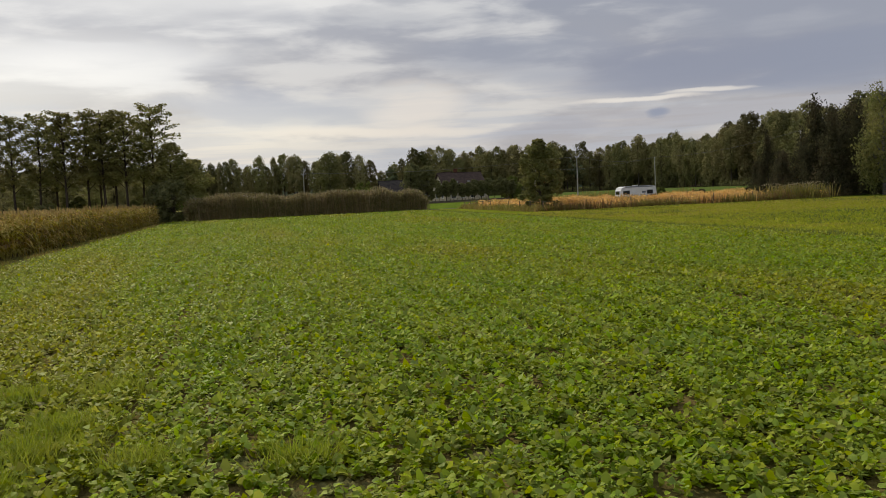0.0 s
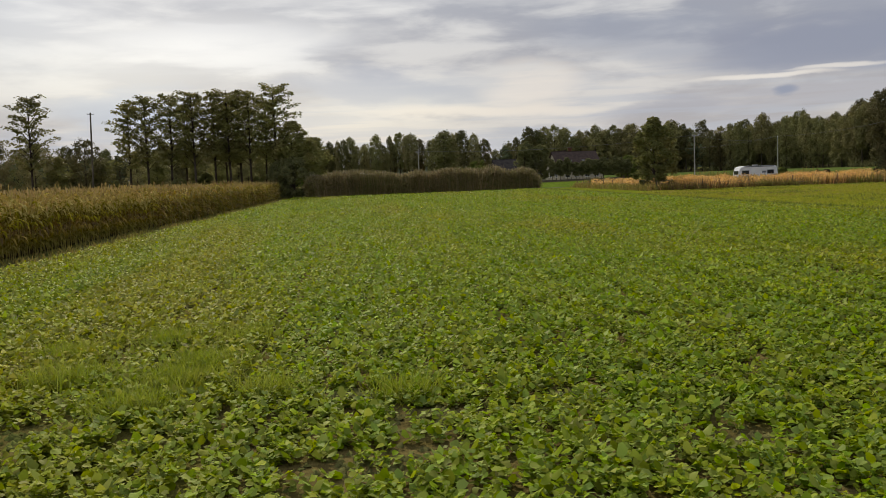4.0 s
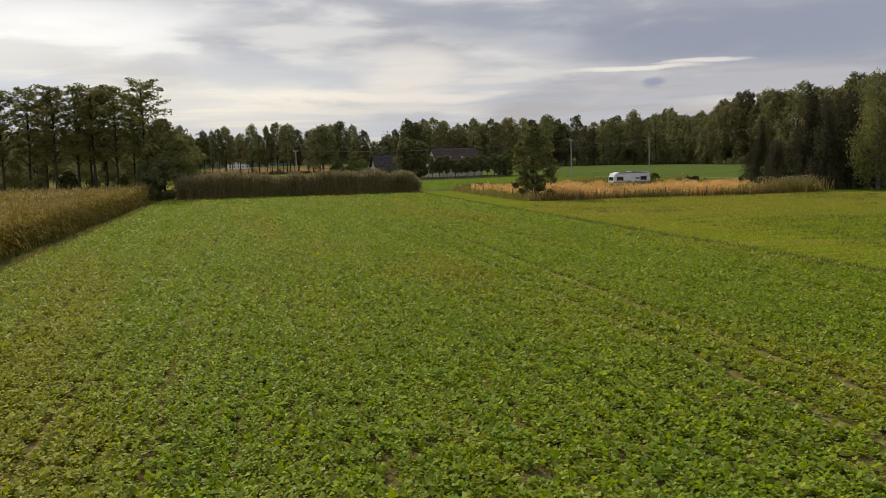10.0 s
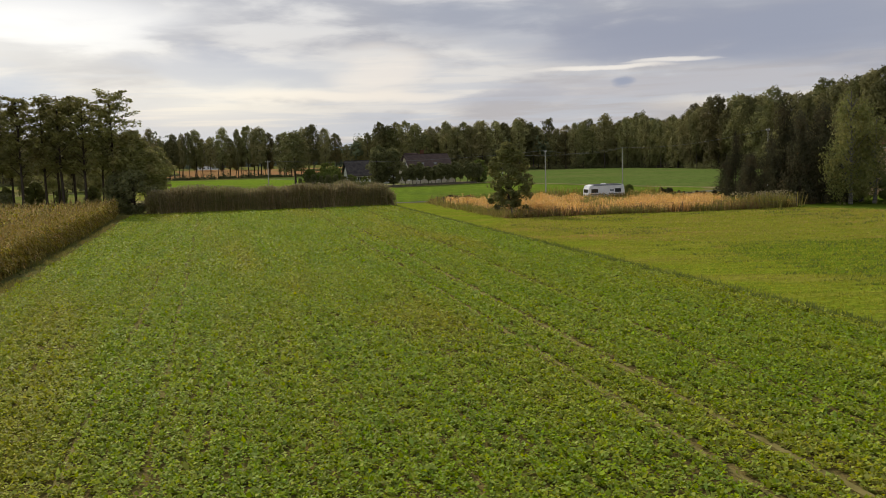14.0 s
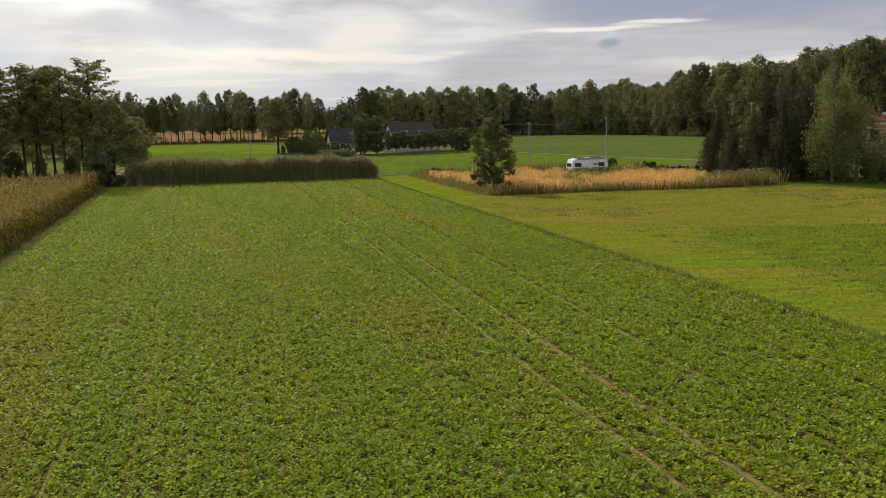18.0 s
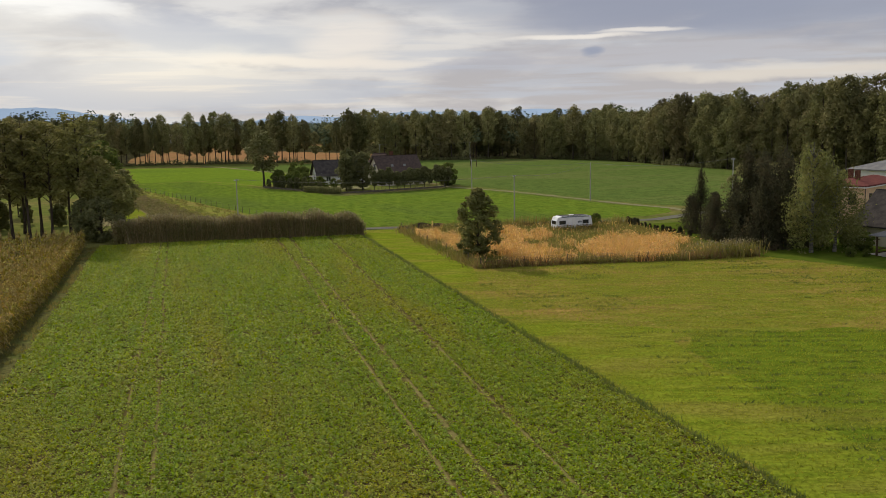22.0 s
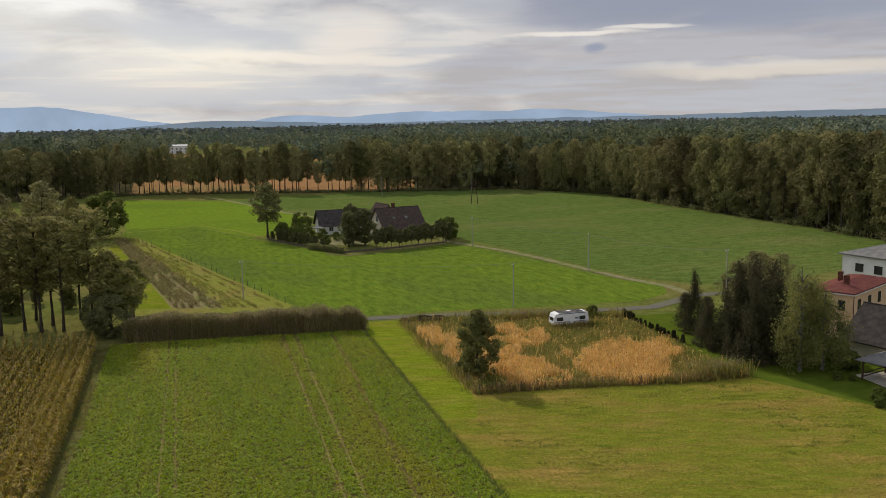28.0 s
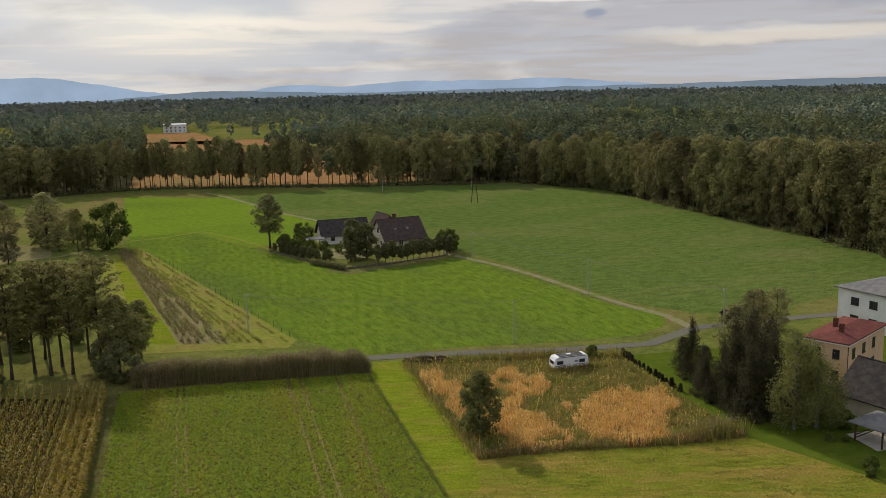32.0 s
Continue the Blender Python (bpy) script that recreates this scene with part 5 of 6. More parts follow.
hh = np.interp(u, [0, 0.1, 0.85, 0.97, 1.0], [3.4, 4.0, 3.9, 3.2, 2.0]) * (0.66 + 0.34 * smooth_noise(x, y, 2.4, 31) + 0.18 * smooth_noise(x, y, 7.0, 32)) * g.uniform(0.75, 1.05, n)
v, f = blades(np.column_stack([x, y])[::3], hh[::3] * 1.04, 0.05, g, 0.14)
part("reed_growth", raw_mesh("reed_growth", v, f, M["reed"]), None, hedge)["kind"] = "stuff"
c = np.repeat(np.column_stack([x, y, hh]), 4, 0)
c[:, 2] *= g.random(len(c)) ** 0.7
c[:, :2] += g.normal(size=(len(c), 2)) * 0.3
v, f = cards(c, g.uniform(0.1, 0.26, len(c)), g, aspect=0.4, droop=0.3)
part("foliage", raw_mesh("foliage", v, f, M["hedge_leaf"]), None, hedge)["kind"] = "stuff"
k = g.random(n) < 0.55
c = np.column_stack([x, y, hh + 0.05])[k] + g.normal(size=(k.sum(), 3)) * 0.06
v, f = cards(c, g.uniform(0.1, 0.24, len(c)), g, aspect=0.3, droop=-0.5)
part("plume_fringe", raw_mesh("plume_fringe", v, f, M["plume"]), None, hedge, "pale feathery tips")["kind"] = "stuff"

# ---- dry grass on the plot ----
g = np.random.default_rng(140)
GOLD = ([(59.8, 122.6), (65.4, 122.3), (67.0, 116.8), (62.2, 110.3), (56.8, 111.5), (56.0, 115.0)],
        [(54.0, 111.4), (58.3, 110.8), (57.0, 103.0), (57.4, 97.7), (54.6, 92.6), (48.2, 94.4), (47.5, 98.5), (51.5, 105)],
        [(50.6, 128.5), (52.6, 122.2), (51, 113), (46.8, 107), (47.7, 119.2)],
        [(63.8, 104.4), (69.9, 108.0), (79.0, 105.0), (75.1, 96.5), (68.6, 88.2), (57.4, 91.4), (60.4, 98)])
p = scatter(PLOT, 26, g)
nz = smooth_noise(p[:, 0], p[:, 1], 2.2, 41) * 0.6 + smooth_noise(p[:, 0], p[:, 1], 6, 42) * 0.4
wx, wy = p[:, 0] + 4 * (smooth_noise(p[:, 0], p[:, 1], 3.5, 43) - 0.5), p[:, 1] + 4 * (smooth_noise(p[:, 0], p[:, 1], 3.5, 44) - 0.5)
gold = np.any([inside(wx, wy, poly) for poly in GOLD], axis=0) & (nz > 0.34) & (g.random(len(p)) > 0.12) | (g.random(len(p)) < 0.035)
tuft = smooth_noise(p[:, 0], p[:, 1], 1.1, 45)
h = g.uniform(0.6, 1.2, len(p)) * (0.35 + 0.5 * nz + 0.75 * tuft)
v, f = blades(p[gold], h[gold], 0.045, g, 0.28)
stuff("golden_grass", v, f, M["straw"], "tall dry golden grass in patches", "grass")
q = p[gold]
v, f = cards(np.column_stack([q, h[gold] * 0.95]), g.uniform(0.1, 0.2, len(q)), g, aspect=0.35)
stuff("golden_heads", v, f, M["straw"], "bushy golden seed heads", "grass")
q = p[~gold]
v, f = blades(q[::2], h[~gold][::2] * 0.7, 0.05, g, 0.45)
stuff("weedy_growth", v, f, M["brown_weed"], "brown weed stems between the dry grass", "weeds")
c = np.repeat(np.column_stack([q, h[~gold] * 0.6]), 3, 0)
c[:, 2] *= g.random(len(c))
c[:, :2] += g.normal(size=(len(c), 2)) * 0.12
v, f = cards(c, g.uniform(0.06, 0.16, len(c)), g, flat=0.7, aspect=0.5)
stuff("weed_leaves", v, f, M["plot_weed"], "low green weeds between the dry grass", "weeds")
p = strip_points([(43.9, 94.3), (54.4, 92), (68, 87.4), (77, 85.8)], 0.9, 40, g)
v, f = blades(p, g.uniform(0.5, 1.2, len(p)), 0.05, g, 0.25)
stuff("border_weeds", v, f, M["border_stem"], "rank brown weeds along the plot fence", "weeds")
p = strip_points([(44.2, 94.5), (47.3, 118), (49.8, 135)], 1.4, 40, g)
v, f = blades(p, g.uniform(0.3, 0.9, len(p)), 0.05, g, 0.3)
stuff("border_weeds", v, f, M["brown_weed"], "rank brown weeds beside the grass lane", "weeds")
p = strip_points([(50, 134.2), (58, 131.2), (66, 128.6), (75, 125.2), (82.5, 121.4)], 1.3, 75, g)
v, f = blades(p, g.uniform(0.6, 1.9, len(p)) * (0.5 + 0.7 * smooth_noise(p[:, 0], p[:, 1], 2.5, 47)), 0.05, g, 0.2)
stuff("border_weeds", v, f, M["brown_weed"], "tall brown weeds along the lane behind the plot", "weeds")
p = np.column_stack([g.normal(74.5, 2.2, 900), g.normal(87.6, 1.0, 900)])
v, f = blades(p, g.uniform(0.8, 1.9, 900), 0.05, g, 0.2)
stuff("reed_clump", v, f, M["brown_weed"], "clump of pale tall weeds at the plot corner", "weeds")
c = np.column_stack([p, g.uniform(1.2, 2.0, 900)])[:380]
v, f = cards(c, 0.14, g, aspect=0.4)
stuff("reed_clump_heads", v, f, M["plume"], "pale seed heads of the tall weeds", "weeds")


# ---- fence, posts, poles ----
def fence(line, gap, label, h=1.25):
    ob = thing("wire_fence", label, "fence")
    bm0 = bmesh.new()
    bmesh.ops.create_cone(bm0, cap_ends=True, segments=7, radius1=0.055, radius2=0.045, depth=h, matrix=Matrix.Translation((0, 0, h / 2)))
    me = bm_mesh("post", bm0, M["post"])
    pts = []
    for a, b in zip(line, line[1:]):
        n = max(1, round(math.dist(a, b) / gap))
        pts += [(a[0] + (b[0] - a[0]) * i / n, a[1] + (b[1] - a[1]) * i / n) for i in range(n)]
    pts.append(line[-1])
    for x, y in pts:
        po = new("post", me)
        po.parent = ob
        po.matrix_basis = pose(x, y, -0.02, rng.normal() * 2, rng.normal() * 2, rng.uniform(0, 360))
    for z in (0.45, 0.8, 1.15):
        v, f = tube_arrays([(x, y, z + 0.01 * (i % 2)) for i, (x, y) in enumerate(pts)], [0.006] * len(pts), 4)
        part("wire", raw_mesh("wire", v, f, M["wire"]), None, ob)
    return ob


fence([(44.2, 94.2), (54.4, 91.7), (68, 87.1), (77.6, 85.5)], 4.6, "sagging wire fence with wooden posts before dry grass")
fence([(44.2, 94.2), (47.2, 118), (49.8, 135.4)], 4.4, "wire fence with wooden posts along the grass lane")
fence([(58, 132.4), (75.6, 126.6), (83, 122.4)], 4.0, "wire fence with wooden posts along the lane")
fence([(15.5, 285), (24, 245), (30.7, 197), (36, 160)], 4.0, "thin post fence beside the green field")

POLES = {}


def pole(x, y, h, arm=True, turn=0.0, wood=False):
    label = "dark weathered wooden power pole with crossarm" if wood else "slim pale concrete power pole with small crossarm"
    ob = thing("power_pole", label, "pole", pose(x, y, 0, 0, 1.5 if wood else 0, turn), "power poles")
    b = bmesh.new()
    bmesh.ops.create_cone(b, cap_ends=True, segments=8, radius1=0.19 if wood else 0.12, radius2=0.12 if wood else 0.075, depth=h, matrix=Matrix.Translation((0, 0, h / 2)))
    part("shaft", b, M["post" if wood else "concrete"], ob)
    if arm:
        part("crossarm", boxes((-0.55, -0.04, h - 0.32, 0.55, 0.04, h - 0.24)), M["steel"], ob)
        for s in (-0.48, 0, 0.48):
            b = bmesh.new()
            bmesh.ops.create_cone(b, cap_ends=True, segments=8, radius1=0.05, radius2=0.035, depth=0.16, matrix=Matrix.Translation((s, 0, h - 0.16)))
            part("insulator", b, M["plastic_white"], ob)
    POLES[(x, y)] = h
    return ob


def wire(a, b, sag=0.9):
    pa, pb = Vector((*a, POLES[a] - 0.1)), Vector((*b, POLES[b] - 0.1))
    pts = []
    for i in range(15):
        t = i / 14
        p = pa.lerp(pb, t)
        pts.append((p.x, p.y, p.z - sag * 4 * t * (1 - t)))
    v, f = tube_arrays(pts, [0.022] * 15, 4)
    tagged(new("overhead_wire", raw_mesh("overhead_wire", v, f, M["wire"])), "thin sagging overhead power wire", "wire", "overhead wires")


P0, P1, P2, P3, P4, P5, P6 = (29.5, 166.0), (71.0, 136.8), (102.8, 163.0), (97.8, 211.4), (102.4, 119.0), (131, 378), (172, 372)
for q, h, t in ((P0, 7.6, 30), (P1, 7.9, 40), (P2, 8.1, 60), (P3, 7.5, 80), (P4, 10.2, 20), (P5, 8.5, 10), (P6, 8.5, 10), ((-28.5, 163), 16.0, 10)):
    pole(*q, h, True, t, q[0] < 0)
for a, b in ((P0, P1), (P1, P2), (P2, P3), (P2, P4), (P5, P6)):
    wire(a, b)
mast = thing("power_mast", "dark two-legged wooden power mast in the field", "mast", pose(148.4, 318.2, 0, 0, 0, -20))
for s in (-1, 1):
    v, f = tube_arrays([(s * 1.3, 0, 0), (s * 0.45, 0, 9.5)], [0.16, 0.12], 8)
    part("leg", raw_mesh("leg", v, f, M["timber"]), None, mast)
part("crossarm", boxes((-1.6, -0.08, 9.0, 1.6, 0.08, 9.2)), M["timber"], mast)
part("brace", boxes((-0.9, -0.06, 4.4, 0.9, 0.06, 4.55)), M["timber"], mast)


# ---- buildings ----
def roof_slabs(L, W, eave, ridge, over, thick=0.18):
    """Two roof slopes of a gable roof whose ridge runs along x; verts and faces for each."""
    out = []
    for s in (-1, 1):
        drop = (ridge - eave) / (W / 2) * over
        y0, z0 = s * (W / 2 + over), eave - drop
        v = [(-L / 2 - over, y0, z0), (L / 2 + over, y0, z0), (L / 2 + over, 0, ridge), (-L / 2 - over, 0, ridge)]
        v += [(a, b, c - thick) for a, b, c in v]
        f = [(0, 1, 2, 3), (7, 6, 5, 4), (0, 4, 5, 1), (1, 5, 6, 2), (2, 6, 7, 3), (3, 7, 4, 0)]
        out.append((v, f))
    return out


def window(parent, x, y, z, w, h, face, rim="plastic_white"):
    """A window on a wall; face: 'x' or 'y' normal, sign by the letter's case (upper: positive)."""
    m = {"Y": pose(x, y, z, 0, 0, 180), "y": pose(x, y, z), "x": pose(x, y, z, 0, 0, -90), "X": pose(x, y, z, 0, 0, 90)}[face]
    ob = part("window", boxes((-w / 2, -0.03, 0, w / 2, 0.02, h)), M["pane"], parent, "dark glazed window")
    ob.matrix_basis = m
    part("window_frame", boxes((-w / 2 - 0.07, -0.06, -0.07, w / 2 + 0.07, 0.02, 0.0), (-w / 2 - 0.07, -0.06, h, w / 2 + 0.07, 0.02, h + 0.07), (-w / 2 - 0.07, -0.06, 0, -w / 2, 0.02, h), (w / 2, -0.06, 0, w / 2 + 0.07, 0.02, h), (-0.03, -0.05, 0, 0.03, 0.0, h)), M[rim], ob)
    part("window_sill", boxes((-w / 2 - 0.12, -0.14, -0.13, w / 2 + 0.12, 0.0, -0.07)), M[rim], ob)
    return ob


def gable_wall(L, W, eave, ridge):
    v = []
    for x in (-L / 2, L / 2):
        v += [(x, -W / 2, 0), (x, W / 2, 0), (x, W / 2, eave), (x, 0, ridge), (x, -W / 2, eave)]
    b = bmesh.new()
    vs = [b.verts.new(p) for p in v]
    b.faces.new([vs[i] for i in (0, 1, 2, 3, 4)])
    b.faces.new([vs[i] for i in (9, 8, 7, 6, 5)])
    for i in range(5):
        j = (i + 1) % 5
        b.faces.new([vs[i], vs[j], vs[5 + j], vs[5 + i]])
    return b


def gable_house(name, m, L, W, eave, ridge, wall, roof, label, over=0.5):
    ob = thing(name, label, "house", m)
    part("wall", gable_wall(L, W, eave, ridge - 0.2), M[wall], ob)
    for v, f in roof_slabs(L, W, eave, ridge, over):
        b = bmesh.new()
        vs = [b.verts.new(p) for p in v]
        for q in f:
            b.faces.new([vs[i] for i in q])
        part("roof", b, M[roof], ob)
    part("ridge_cap", boxes((-L / 2 - over, -0.12, ridge - 0.04, L / 2 + over, 0.12, ridge + 0.06)), M[roof], ob)
    return ob


farm = gable_house("farmhouse", pose(88.3, 242.6, 0, 0, 0, 4), 12.8, 11.0, 3.0, 8.2, "render_cream", "roof_brown", "cream farmhouse with a steep brown tiled roof")
for y, z, w, h in ((-2.4, 1.0, 1.2, 1.4), (1.8, 1.0, 1.2, 1.4), (-0.4, 4.4, 1.5, 1.6)):
    window(farm, -6.4, y, z, w, h, "x")
for x in (-4.4, -1.6, 1.6, 4.4):
    window(farm, x, -5.5, 1.0, 1.3, 1.3, "y")
chim = part("chimney", boxes((-1.2, 0.3, 7.0, -0.4, 1.2, 9.2), (-1.3, 0.2, 9.2, -0.3, 1.3, 9.35)), M["brick"], farm)
for x, y in ((-2.6, -3.2), (1.2, -3.2)):
    b = boxes((x, y, 4.85, x + 0.7, y + 0.7, 5.75))
    part("skylight", b, M["steel"], farm, "small pale roof window")
wing = gable_house("farmhouse_wing", pose(87.0, 251.5, 0, 0, 0, 94), 9.0, 8.0, 3.0, 8.6, "render_cream", "roof_brown", "rear wing of the farmhouse with brown roof")
barn = gable_house("outbuilding", pose(76.2, 258.2, 0, 0, 0, -3), 14.0, 8.0, 3.2, 6.9, "render_white", "roof_dark", "white outbuilding with a dark sheet roof", 0.7)
for y in (-2.0, 1.6):
    window(barn, -7.0, y, 1.1, 1.2, 1.2, "x")
for x in (-4, 0, 4):
    window(barn, x, -4.0, 1.0, 1.2, 1.2, "y")
porch = thing("lean_to", "low open lean-to with a pale flat roof", "shed", pose(65.5, 252.5, 0, 0, 0, 8))
part("roof", boxes((-3.2, -2.5, 2.5, 3.2, 2.5, 2.65)), M["roof_grey"], porch)
for x in (-3.0, 3.0):
    for y in (-2.3, 2.3):
        part("post", boxes((x - 0.08, y - 0.08, 0, x + 0.08, y + 0.08, 2.5)), M["timber"], porch)
zone("farm_front", [(59, 215), (63, 209.5), (76, 212), (94, 216.5), (98, 222), (93, 219.2), (76, 215.8), (66, 221), (61, 220)], M["verge"], 0.064, "bare trodden earth before the farm garden", "earth")
g = np.random.default_rng(160)
n = 5200
t, side = g.random(n), g.uniform(-0.65, 0.65, n)
ha, hb = np.array((57.9, 227.4)), np.array((63.6, 214.6))
along = (hb - ha) / np.linalg.norm(hb - ha)
c = np.column_stack([ha + (hb - ha) * t[:, None] + np.array((along[1], -along[0])) * side[:, None], g.uniform(0.1, 1.7, n)])
v, f = cards(c, g.uniform(0.08, 0.16, n), g, aspect=0.6)
clipped = thing("clipped_hedge", "dense dark clipped hedge before the farmhouse", "hedge")
part("foliage", raw_mesh("foliage", v, f, M["dark_leaf"]), None, clipped)["kind"] = "stuff"
zone("farm_yard", [(62, 238), (66, 230), (74, 227), (79, 237), (68, 250)], M["dirt"], 0.07, "pale earth farm yard", "yard")
yard_fence = thing("garden_fence", "low weathered boarded fence round the farm garden", "fence")
line = [(52.5, 252), (58.3, 230.5), (63.8, 215.6), (76, 216.3), (93.5, 219.5), (98.8, 231)]
for a, b in zip(line, line[1:]):
    n = max(1, round(math.dist(a, b) / 2.2))
    for i in range(n):
        x0, y0 = a[0] + (b[0] - a[0]) * i / n, a[1] + (b[1] - a[1]) * i / n
        w = math.dist(a, b) / n
        p_ = part("panel", boxes((0.06, -0.02, 0.1, w - 0.06, 0.02, 0.55)), M["post"], yard_fence)
        p_.matrix_basis = pose(x0, y0, 0, 0, 0, math.degrees(math.atan2(b[1] - a[1], b[0] - a[0])))
        p_ = part("post", boxes((-0.06, -0.06, 0, 0.06, 0.06, 1.0)), M["post"], yard_fence)
        p_.matrix_basis = pose(x0, y0, 0)


def hip_roof(L, W, eave, ridge, over, inset, thick=0.2):
    b = bmesh.new()
    a, c = L / 2 + over, W / 2 + over
    v = [b.verts.new(p) for p in ((-a, -c, eave), (a, -c, eave), (a, c, eave), (-a, c, eave), (-a + inset, 0, ridge), (a - inset, 0, ridge))]
    w = [b.verts.new(p) for p in ((-a, -c, eave - thick), (a, -c, eave - thick), (a, c, eave - thick), (-a, c, eave - thick))]
    for q in ((0, 1, 5, 4), (1, 2, 5), (2, 3, 4, 5), (3, 0, 4)):
        b.faces.new([v[i] for i in q])
    b.faces.new(w[::-1])
    for i in range(4):
        j = (i + 1) % 4
        b.faces.new([v[i], w[i], w[j], v[j]])
    return b


white = thing("white_house", "white two-storey house with a grey hipped roof", "house", pose(137.5, 114.2, 0, 0, 0, 5))
part("wall", boxes((-6.5, -7, 0, 6.5, 7, 7.2)), M["render_white"], white)
part("roof", hip_roof(13, 14, 7.3, 9.6, 0.6, 6.0), M["roof_grey"], white)
for y in (-4.2, -0.4, 3.4):
    for z in (1.1, 4.4):
        window(white, -6.5, y, z, 1.5, 1.3, "x", "roof_brown")
part("chimney", boxes((-0.5, -2.4, 8.5, 0.4, -1.5, 10.6)), M["brick"], white)
ochre = thing("ochre_house", "ochre rendered house with a red sheet roof", "house", pose(103.0, 93.0, 0, 0, 0, 22))
part("wall", boxes((0, 0, 0, 15, 6.2, 6.8)), M["render_yellow"], ochre)
b = hip_roof(15, 6.2, 7.0, 7.8, 0.4, 3.2)
bmesh.ops.translate(b, verts=b.verts, vec=(7.5, 3.1, 0))
part("roof", b, M["roof_red"], ochre)
part("eave_band", boxes((-0.35, -0.35, 6.62, 15.35, -0.02, 6.8), (-0.35, -0.02, 6.62, -0.02, 6.5, 6.8)), M["render_white"], ochre)
for y in (1.6, 4.4):
    for z in (1.2, 4.4):
        window(ochre, 0, y, z, 0.9, 1.3, "x", "roof_brown")
for x in (2.4, 6.4, 10.4):
    for z in (1.2, 4.3):
        window(ochre, x, 0, z, 1.0, 1.4, "y", "roof_brown")
v, f = tube_arrays([(0.02, -0.12, 0.1), (0.02, -0.12, 6.6)], [0.06, 0.06], 8)
part("downpipe", raw_mesh("downpipe", v, f, M["roof_brown"]), None, ochre, "brown downpipe")
for x, y in ((3.2, 3.0), (6.0, 5.0)):
    part("chimney", boxes((x, y - 1, 7.0, x + 0.6, y - 0.4, 8.9)), M["brick"], ochre)
shed = gable_house("garden_shed", pose(100.6, 83.4, 0, 0, 0, 98), 9.0, 9.5, 3.0, 6.9, "render_cream", "roof_dark", "low house with a steep grey tiled roof", 0.5)
gaz = thing("garden_gazebo", "open timber gazebo with a grey hipped roof", "gazebo", pose(91.5, 76.8, 0, 0, 0, 10))
part("roof", hip_roof(5.6, 4.2, 2.6, 3.6, 0.4, 2.4, 0.1), M["roof_grey"], gaz)
for x in (-2.5, 2.5):
    for y in (-1.8, 1.8):
        part("post", boxes((x - 0.09, y - 0.09, 0, x + 0.09, y + 0.09, 2.5)), M["timber"], gaz)
        part("brace", boxes((x - 0.05 - (0.5 if x > 0 else 0), y - 0.05, 2.0, x + 0.05 + (0.5 if x < 0 else 0), y + 0.05, 2.12)), M["timber"], gaz)
part("rail", boxes((-2.5, 1.75, 0.8, 2.5, 1.85, 0.9), (-2.5, 1.75, 0.4, 2.5, 1.85, 0.5)), M["timber"], gaz)
zone("terrace", [(88.5, 74.5), (94, 73.5), (95, 79.2), (89.4, 80.2)], M["paving"], 0.07, "pale paved terrace under the gazebo", "paving")
shelter = gable_house("roadside_shelter", pose(113.5, 130.5, 0, 0, 0, -10), 2.4, 1.8, 2.0, 2.6, "timber", "roof_dark", "small dark roadside shed with a dark roof", 0.2)

for x, y, w, d, h, yaw, wall, roof in ((127, 1097, 25, 12, 9.5, 0, "render_white", "render_white"), (453, 1229, 26, 14, 10, 20, "render_white", "roof_dark"), (623, 1079, 22, 12, 8, 10, "render_white", "roof_grey"), (501, 733, 12, 9, 8, 30, "render_white", "roof_dark")):
    h_ = gable_house("distant_house", pose(x, y, 0, 0, 0, yaw), w, d, h, h + (4 if h < 9 else 1.2), wall, roof, "small pale house far among the trees", 0.5)
    for i in range(5):
        for z in (1.5, 5.0):
            window(h_, -w / 2 + w * (i + 0.5) / 5, -d / 2, z, w * 0.07, 1.6, "y")

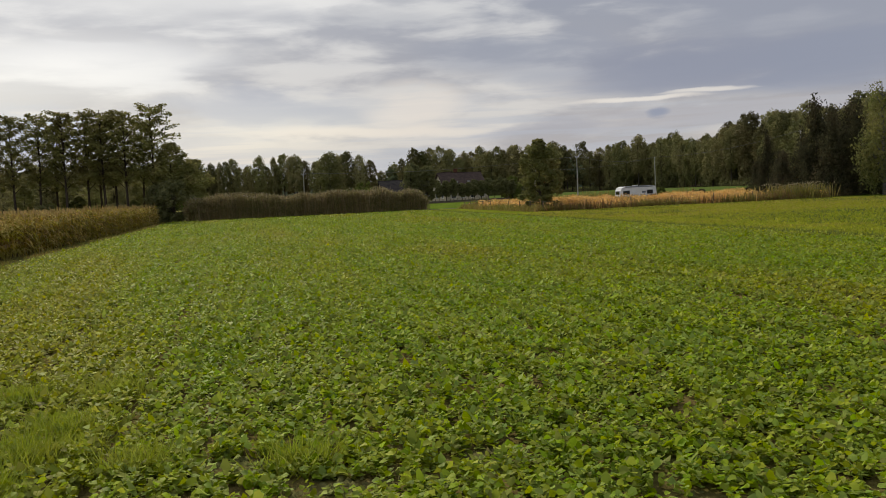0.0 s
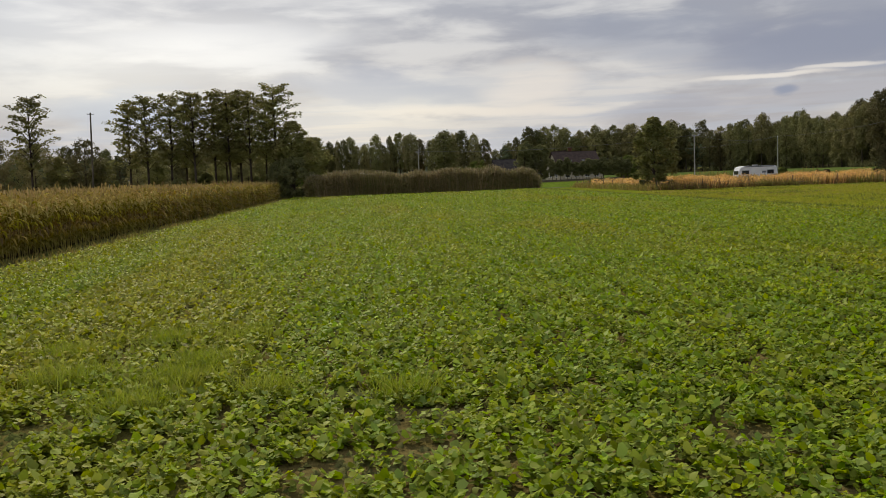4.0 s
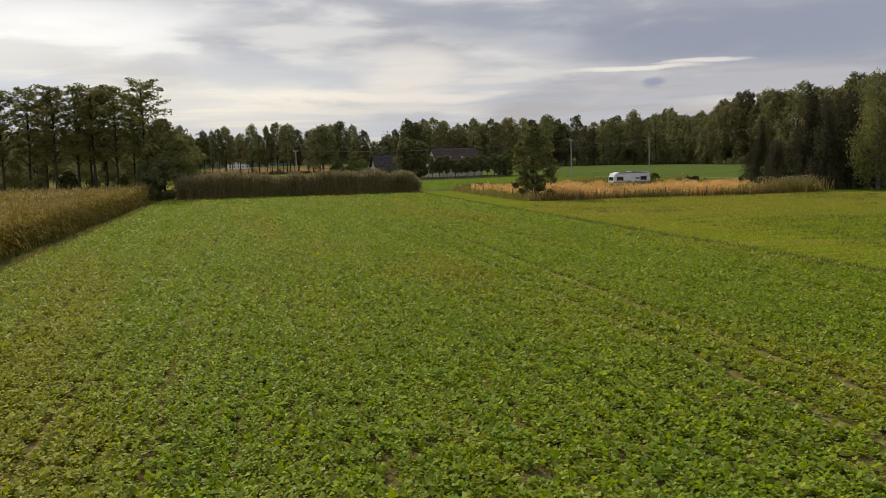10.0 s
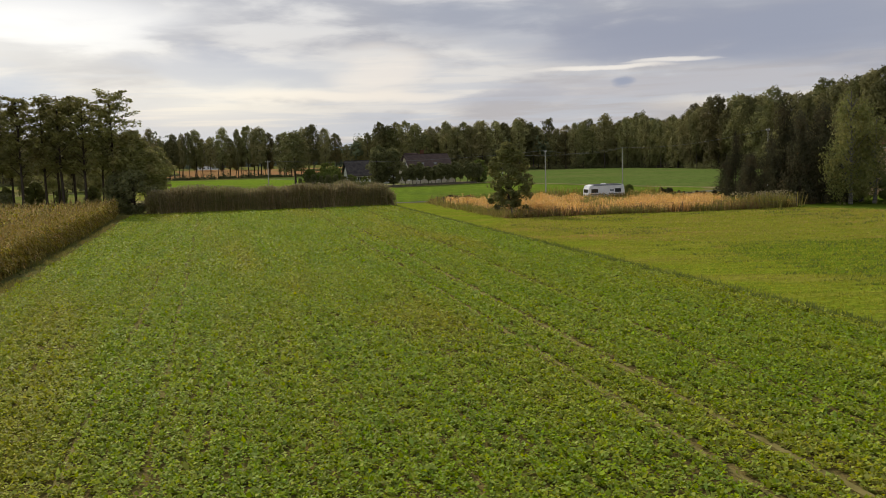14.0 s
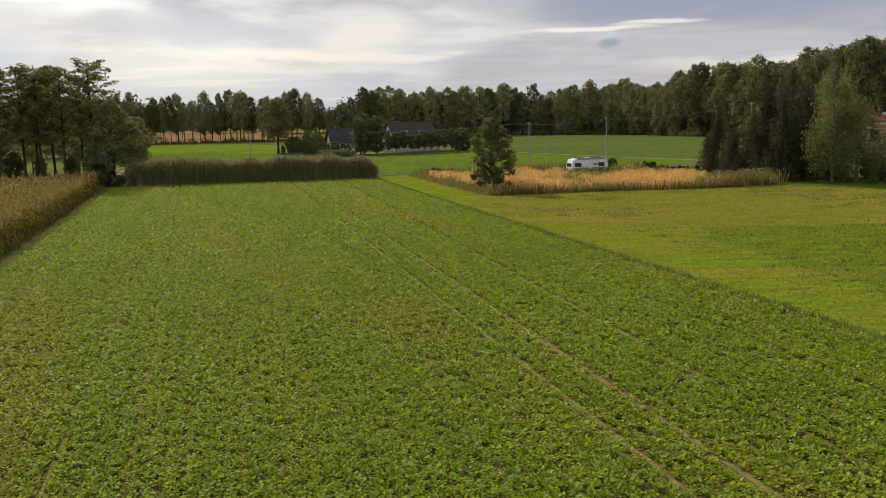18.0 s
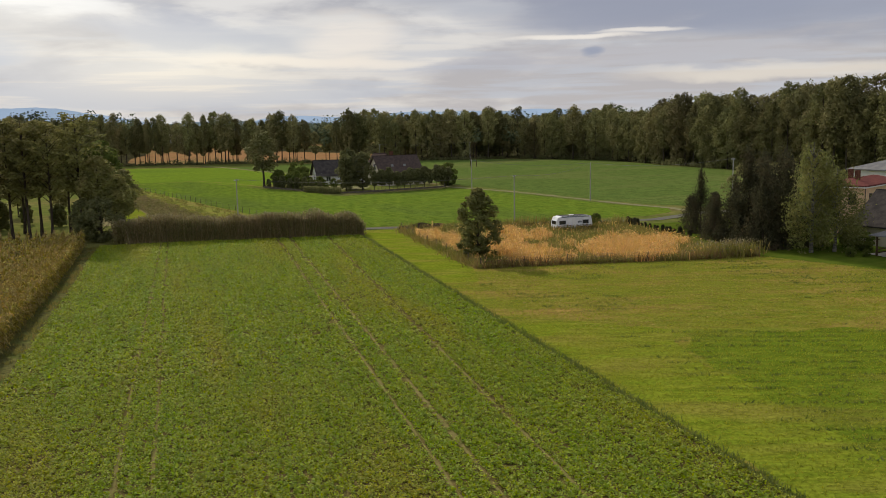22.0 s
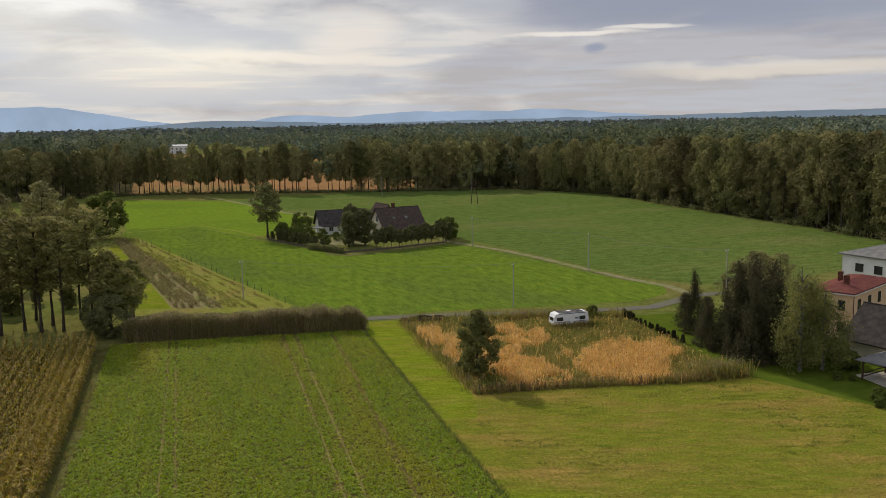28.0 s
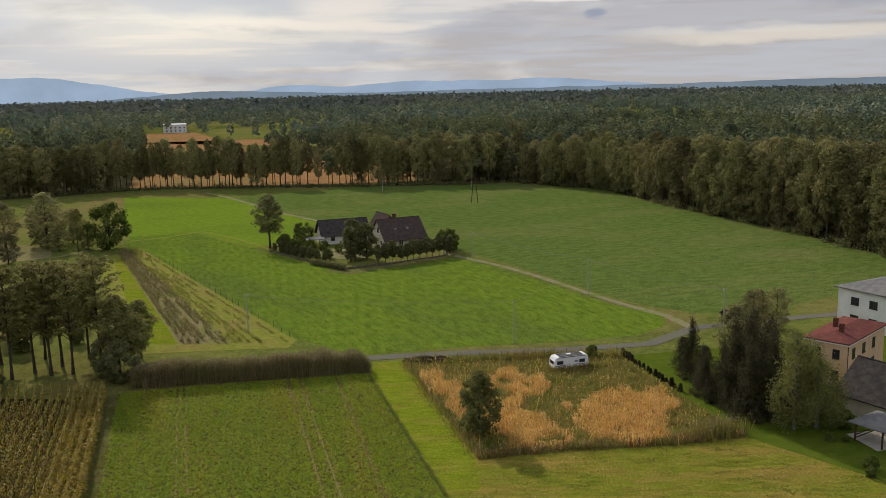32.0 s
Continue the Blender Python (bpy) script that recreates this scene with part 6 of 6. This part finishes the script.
# ---- caravan ----
def caravan():
    ob = thing("caravan", "old white touring caravan parked in the weeds", "caravan", pose(72.2, 120.2, -0.12, 0, 0, -6))
    prof = [(-3.1, 0.55), (-3.2, 1.0), (-3.12, 1.9), (-2.85, 2.45), (-2.2, 2.62), (2.6, 2.62), (3.0, 2.5), (3.15, 1.9), (3.25, 1.1), (2.9, 0.55)]
    b = bmesh.new()
    a = [b.verts.new((x, -1.1, z)) for x, z in prof]
    c = [b.verts.new((x, 1.1, z)) for x, z in prof]
    b.faces.new(a)
    b.faces.new(c[::-1])
    for i in range(len(prof)):
        j = (i + 1) % len(prof)
        b.faces.new([a[j], a[i], c[i], c[j]])
    bmesh.ops.recalc_face_normals(b, faces=b.faces)
    bmesh.ops.bevel(b, geom=[e for e in b.edges if abs(e.verts[0].co.y - e.verts[1].co.y) < 0.01], offset=0.06, segments=2, affect="EDGES", profile=0.5)
    part("body", b, M["caravan_white"], ob)
    part("roof_cover", boxes((-2.15, -1.02, 2.63, 2.3, 1.02, 2.68), bevel=0.01), M["caravan_roof"], ob, "grey weathered roof cover")
    for x, w in ((-2.1, 1.1), (2.0, 1.0)):
        wn = part("window", boxes((x - w / 2, -1.13, 1.35, x + w / 2, -1.09, 1.9), bevel=0.015), M["pane"], ob, "dark tinted window")
        part("window_frame", boxes((x - w / 2 - 0.05, -1.12, 1.3, x + w / 2 + 0.05, -1.095, 1.95)), M["stripe"], wn)
    part("door", boxes((-0.35, -1.13, 0.65, 0.35, -1.1, 2.2), bevel=0.01), M["plastic_white"], ob)
    part("end_window", boxes((-3.2, -0.75, 1.35, -3.12, 0.75, 1.9), bevel=0.01), M["pane"], ob)
    part("roof_edge", boxes((-2.3, -1.13, 2.44, 2.6, -1.085, 2.6)), M["stripe"], ob, "dark roof edge strip")
    part("roof_vent", boxes((-0.4, -0.3, 2.68, 0.3, 0.3, 2.78), bevel=0.02), M["plastic_white"], ob, "white roof vent")
    part("stripe", boxes((-3.0, -1.12, 1.05, 3.0, -1.098, 1.15)), M["stripe"], ob, "grey side stripe")
    part("decal", boxes((0.6, -1.12, 1.5, 1.3, -1.098, 1.8)), M["stripe"], ob, "grey decal patch")
    part("chassis", boxes((-2.8, -0.9, 0.38, 2.8, 0.9, 0.55)), M["rubber"], ob)
    part("drawbar", boxes((3.0, -0.08, 0.42, 4.2, 0.08, 0.5)), M["steel"], ob)
    for y in (-1.0, 0.85):
        b = bmesh.new()
        bmesh.ops.create_cone(b, cap_ends=True, segments=18, radius1=0.32, radius2=0.32, depth=0.18, matrix=Matrix.Translation((0.3, y + 0.07, 0.32)) @ Matrix.Rotation(radians(90), 4, "X"))
        bmesh.ops.bevel(b, geom=[e for e in b.edges if len(e.link_faces) == 2 and e.calc_face_angle(0) > 1], offset=0.03, segments=2, affect="EDGES")
        tyre = part("wheel", b, M["rubber"], ob)
        b = bmesh.new()
        bmesh.ops.create_cone(b, cap_ends=True, segments=14, radius1=0.18, radius2=0.16, depth=0.2, matrix=Matrix.Translation((0.3, y + 0.07, 0.32)) @ Matrix.Rotation(radians(90), 4, "X"))
        part("rim", b, M["steel"], tyre)
    ob.scale = (0.94, 0.94, 0.94)


caravan()

g = np.random.default_rng(145)
p = strip_points([(68.0, 119.8), (72, 118.6), (76.5, 117.9)], 1.1, 120, g)
v, f = blades(p, g.uniform(0.4, 1.15, len(p)), 0.04, g, 0.25)
stuff("caravan_weeds", v, f, M["brown_weed"], "tall weeds growing round the parked caravan", "weeds")

# heap of earth, thuja row, nursery rows
b = bmesh.new()
bmesh.ops.create_icosphere(b, subdivisions=4, radius=1.0)
for vert in b.verts:
    q = vert.co
    k = 1 + 0.35 * noise.noise(q * 2.2) + 0.15 * noise.noise(q * 6)
    vert.co = Vector((q.x * 4.2 * k, q.y * 1.3 * k, max(-0.05, q.z * 1.0 * k)))
heap = new("earth_heap", bm_mesh("earth_heap", b, M["earth"]))
heap.matrix_basis = pose(53.2, 133.6, 0, 0, 0, -26)
tagged(heap, "long low heap of dark earth by the lane", "earth heap")
thuja = tree("young_conifer", "spruce", 1.7, M["spruce"], M["bark"], "young conifer in a planted row", "conifer", seed=97, leaf=0.06, group="young conifers along the plot")
for i in range(16):
    t = i / 15
    plant(thuja, 80.8 + 3.0 * t + rng.uniform(-0.2, 0.2), 103 + 19 * t, rng.uniform(0.45, 0.85), rng.uniform(0, 6), 1.0)
g = np.random.default_rng(150)
NURSERY = np.array((12.5, 167.0)), np.array((36.0, 155.5)), np.array((11.5, 270.0)), np.array((18.5, 277.0))
for name, lo, hi, mats, label in (("nursery_rows", (0.2, 0.255, 0.31, 0.365, 0.45, 0.51), (0.5, 1.6), "hedge_leaf", "rows of young brown-green nursery shrubs"),
                                  ("nursery_seedlings", (0.58, 0.63, 0.68, 0.76, 0.84, 0.95), (0.2, 0.7), "plot_weed", "rows of low green nursery seedlings")):
    p, tall = [], []
    for r in lo:
        n = 760 if name == "nursery_rows" else 420
        t = g.random(n)
        t = t[(smooth_noise(t * 100, np.full(n, r * 90), 4.0, 61) > 0.3)]
        a, b2 = NURSERY[0] + (NURSERY[1] - NURSERY[0]) * r, NURSERY[2] + (NURSERY[3] - NURSERY[2]) * r
        p.append(a + (b2 - a) * t[:, None] + g.normal(size=(len(t), 2)) * 0.16)
        tall.append(hi[0] + (hi[1] - hi[0]) * smooth_noise(t * 100, np.full(len(t), r * 70), 2.0, 62))
    c = np.repeat(np.column_stack([np.concatenate(p), np.concatenate(tall)]), 6, 0)
    c[:, 2] *= g.random(len(c))
    c[:, :2] += g.normal(size=(len(c), 2)) * 0.13
    v, f = cards(c, g.uniform(0.07, 0.2, len(c)), g, aspect=0.5)
    stuff(name, v, f, M[mats], label, "shrubs")
at = lambda r, k: tuple((NURSERY[0] + (NURSERY[1] - NURSERY[0]) * r) * (1 - k) + (NURSERY[2] + (NURSERY[3] - NURSERY[2]) * r) * k)
zone("nursery_soil", [at(0.17, 0), at(0.17, 1), at(0.54, 1), at(0.54, 0)], M["plough"], 0.04, "bare soil between nursery rows", "soil")
zone("nursery_grass", [at(-0.1, 0), at(-0.1, 0.9), at(0.16, 0.9), at(0.16, 0)], M["lane"], 0.05, "bright mown grass beside the nursery rows", "grass")
zone("nursery_bed", [at(-0.3, 0), at(-0.3, 0.3), at(-0.14, 0.3), at(-0.14, 0)], M["plough"], 0.05, "bare brown bed beside the alders", "soil")

# each prototype takes its own place last
for proto, m in USED.values():
    proto.matrix_basis = m
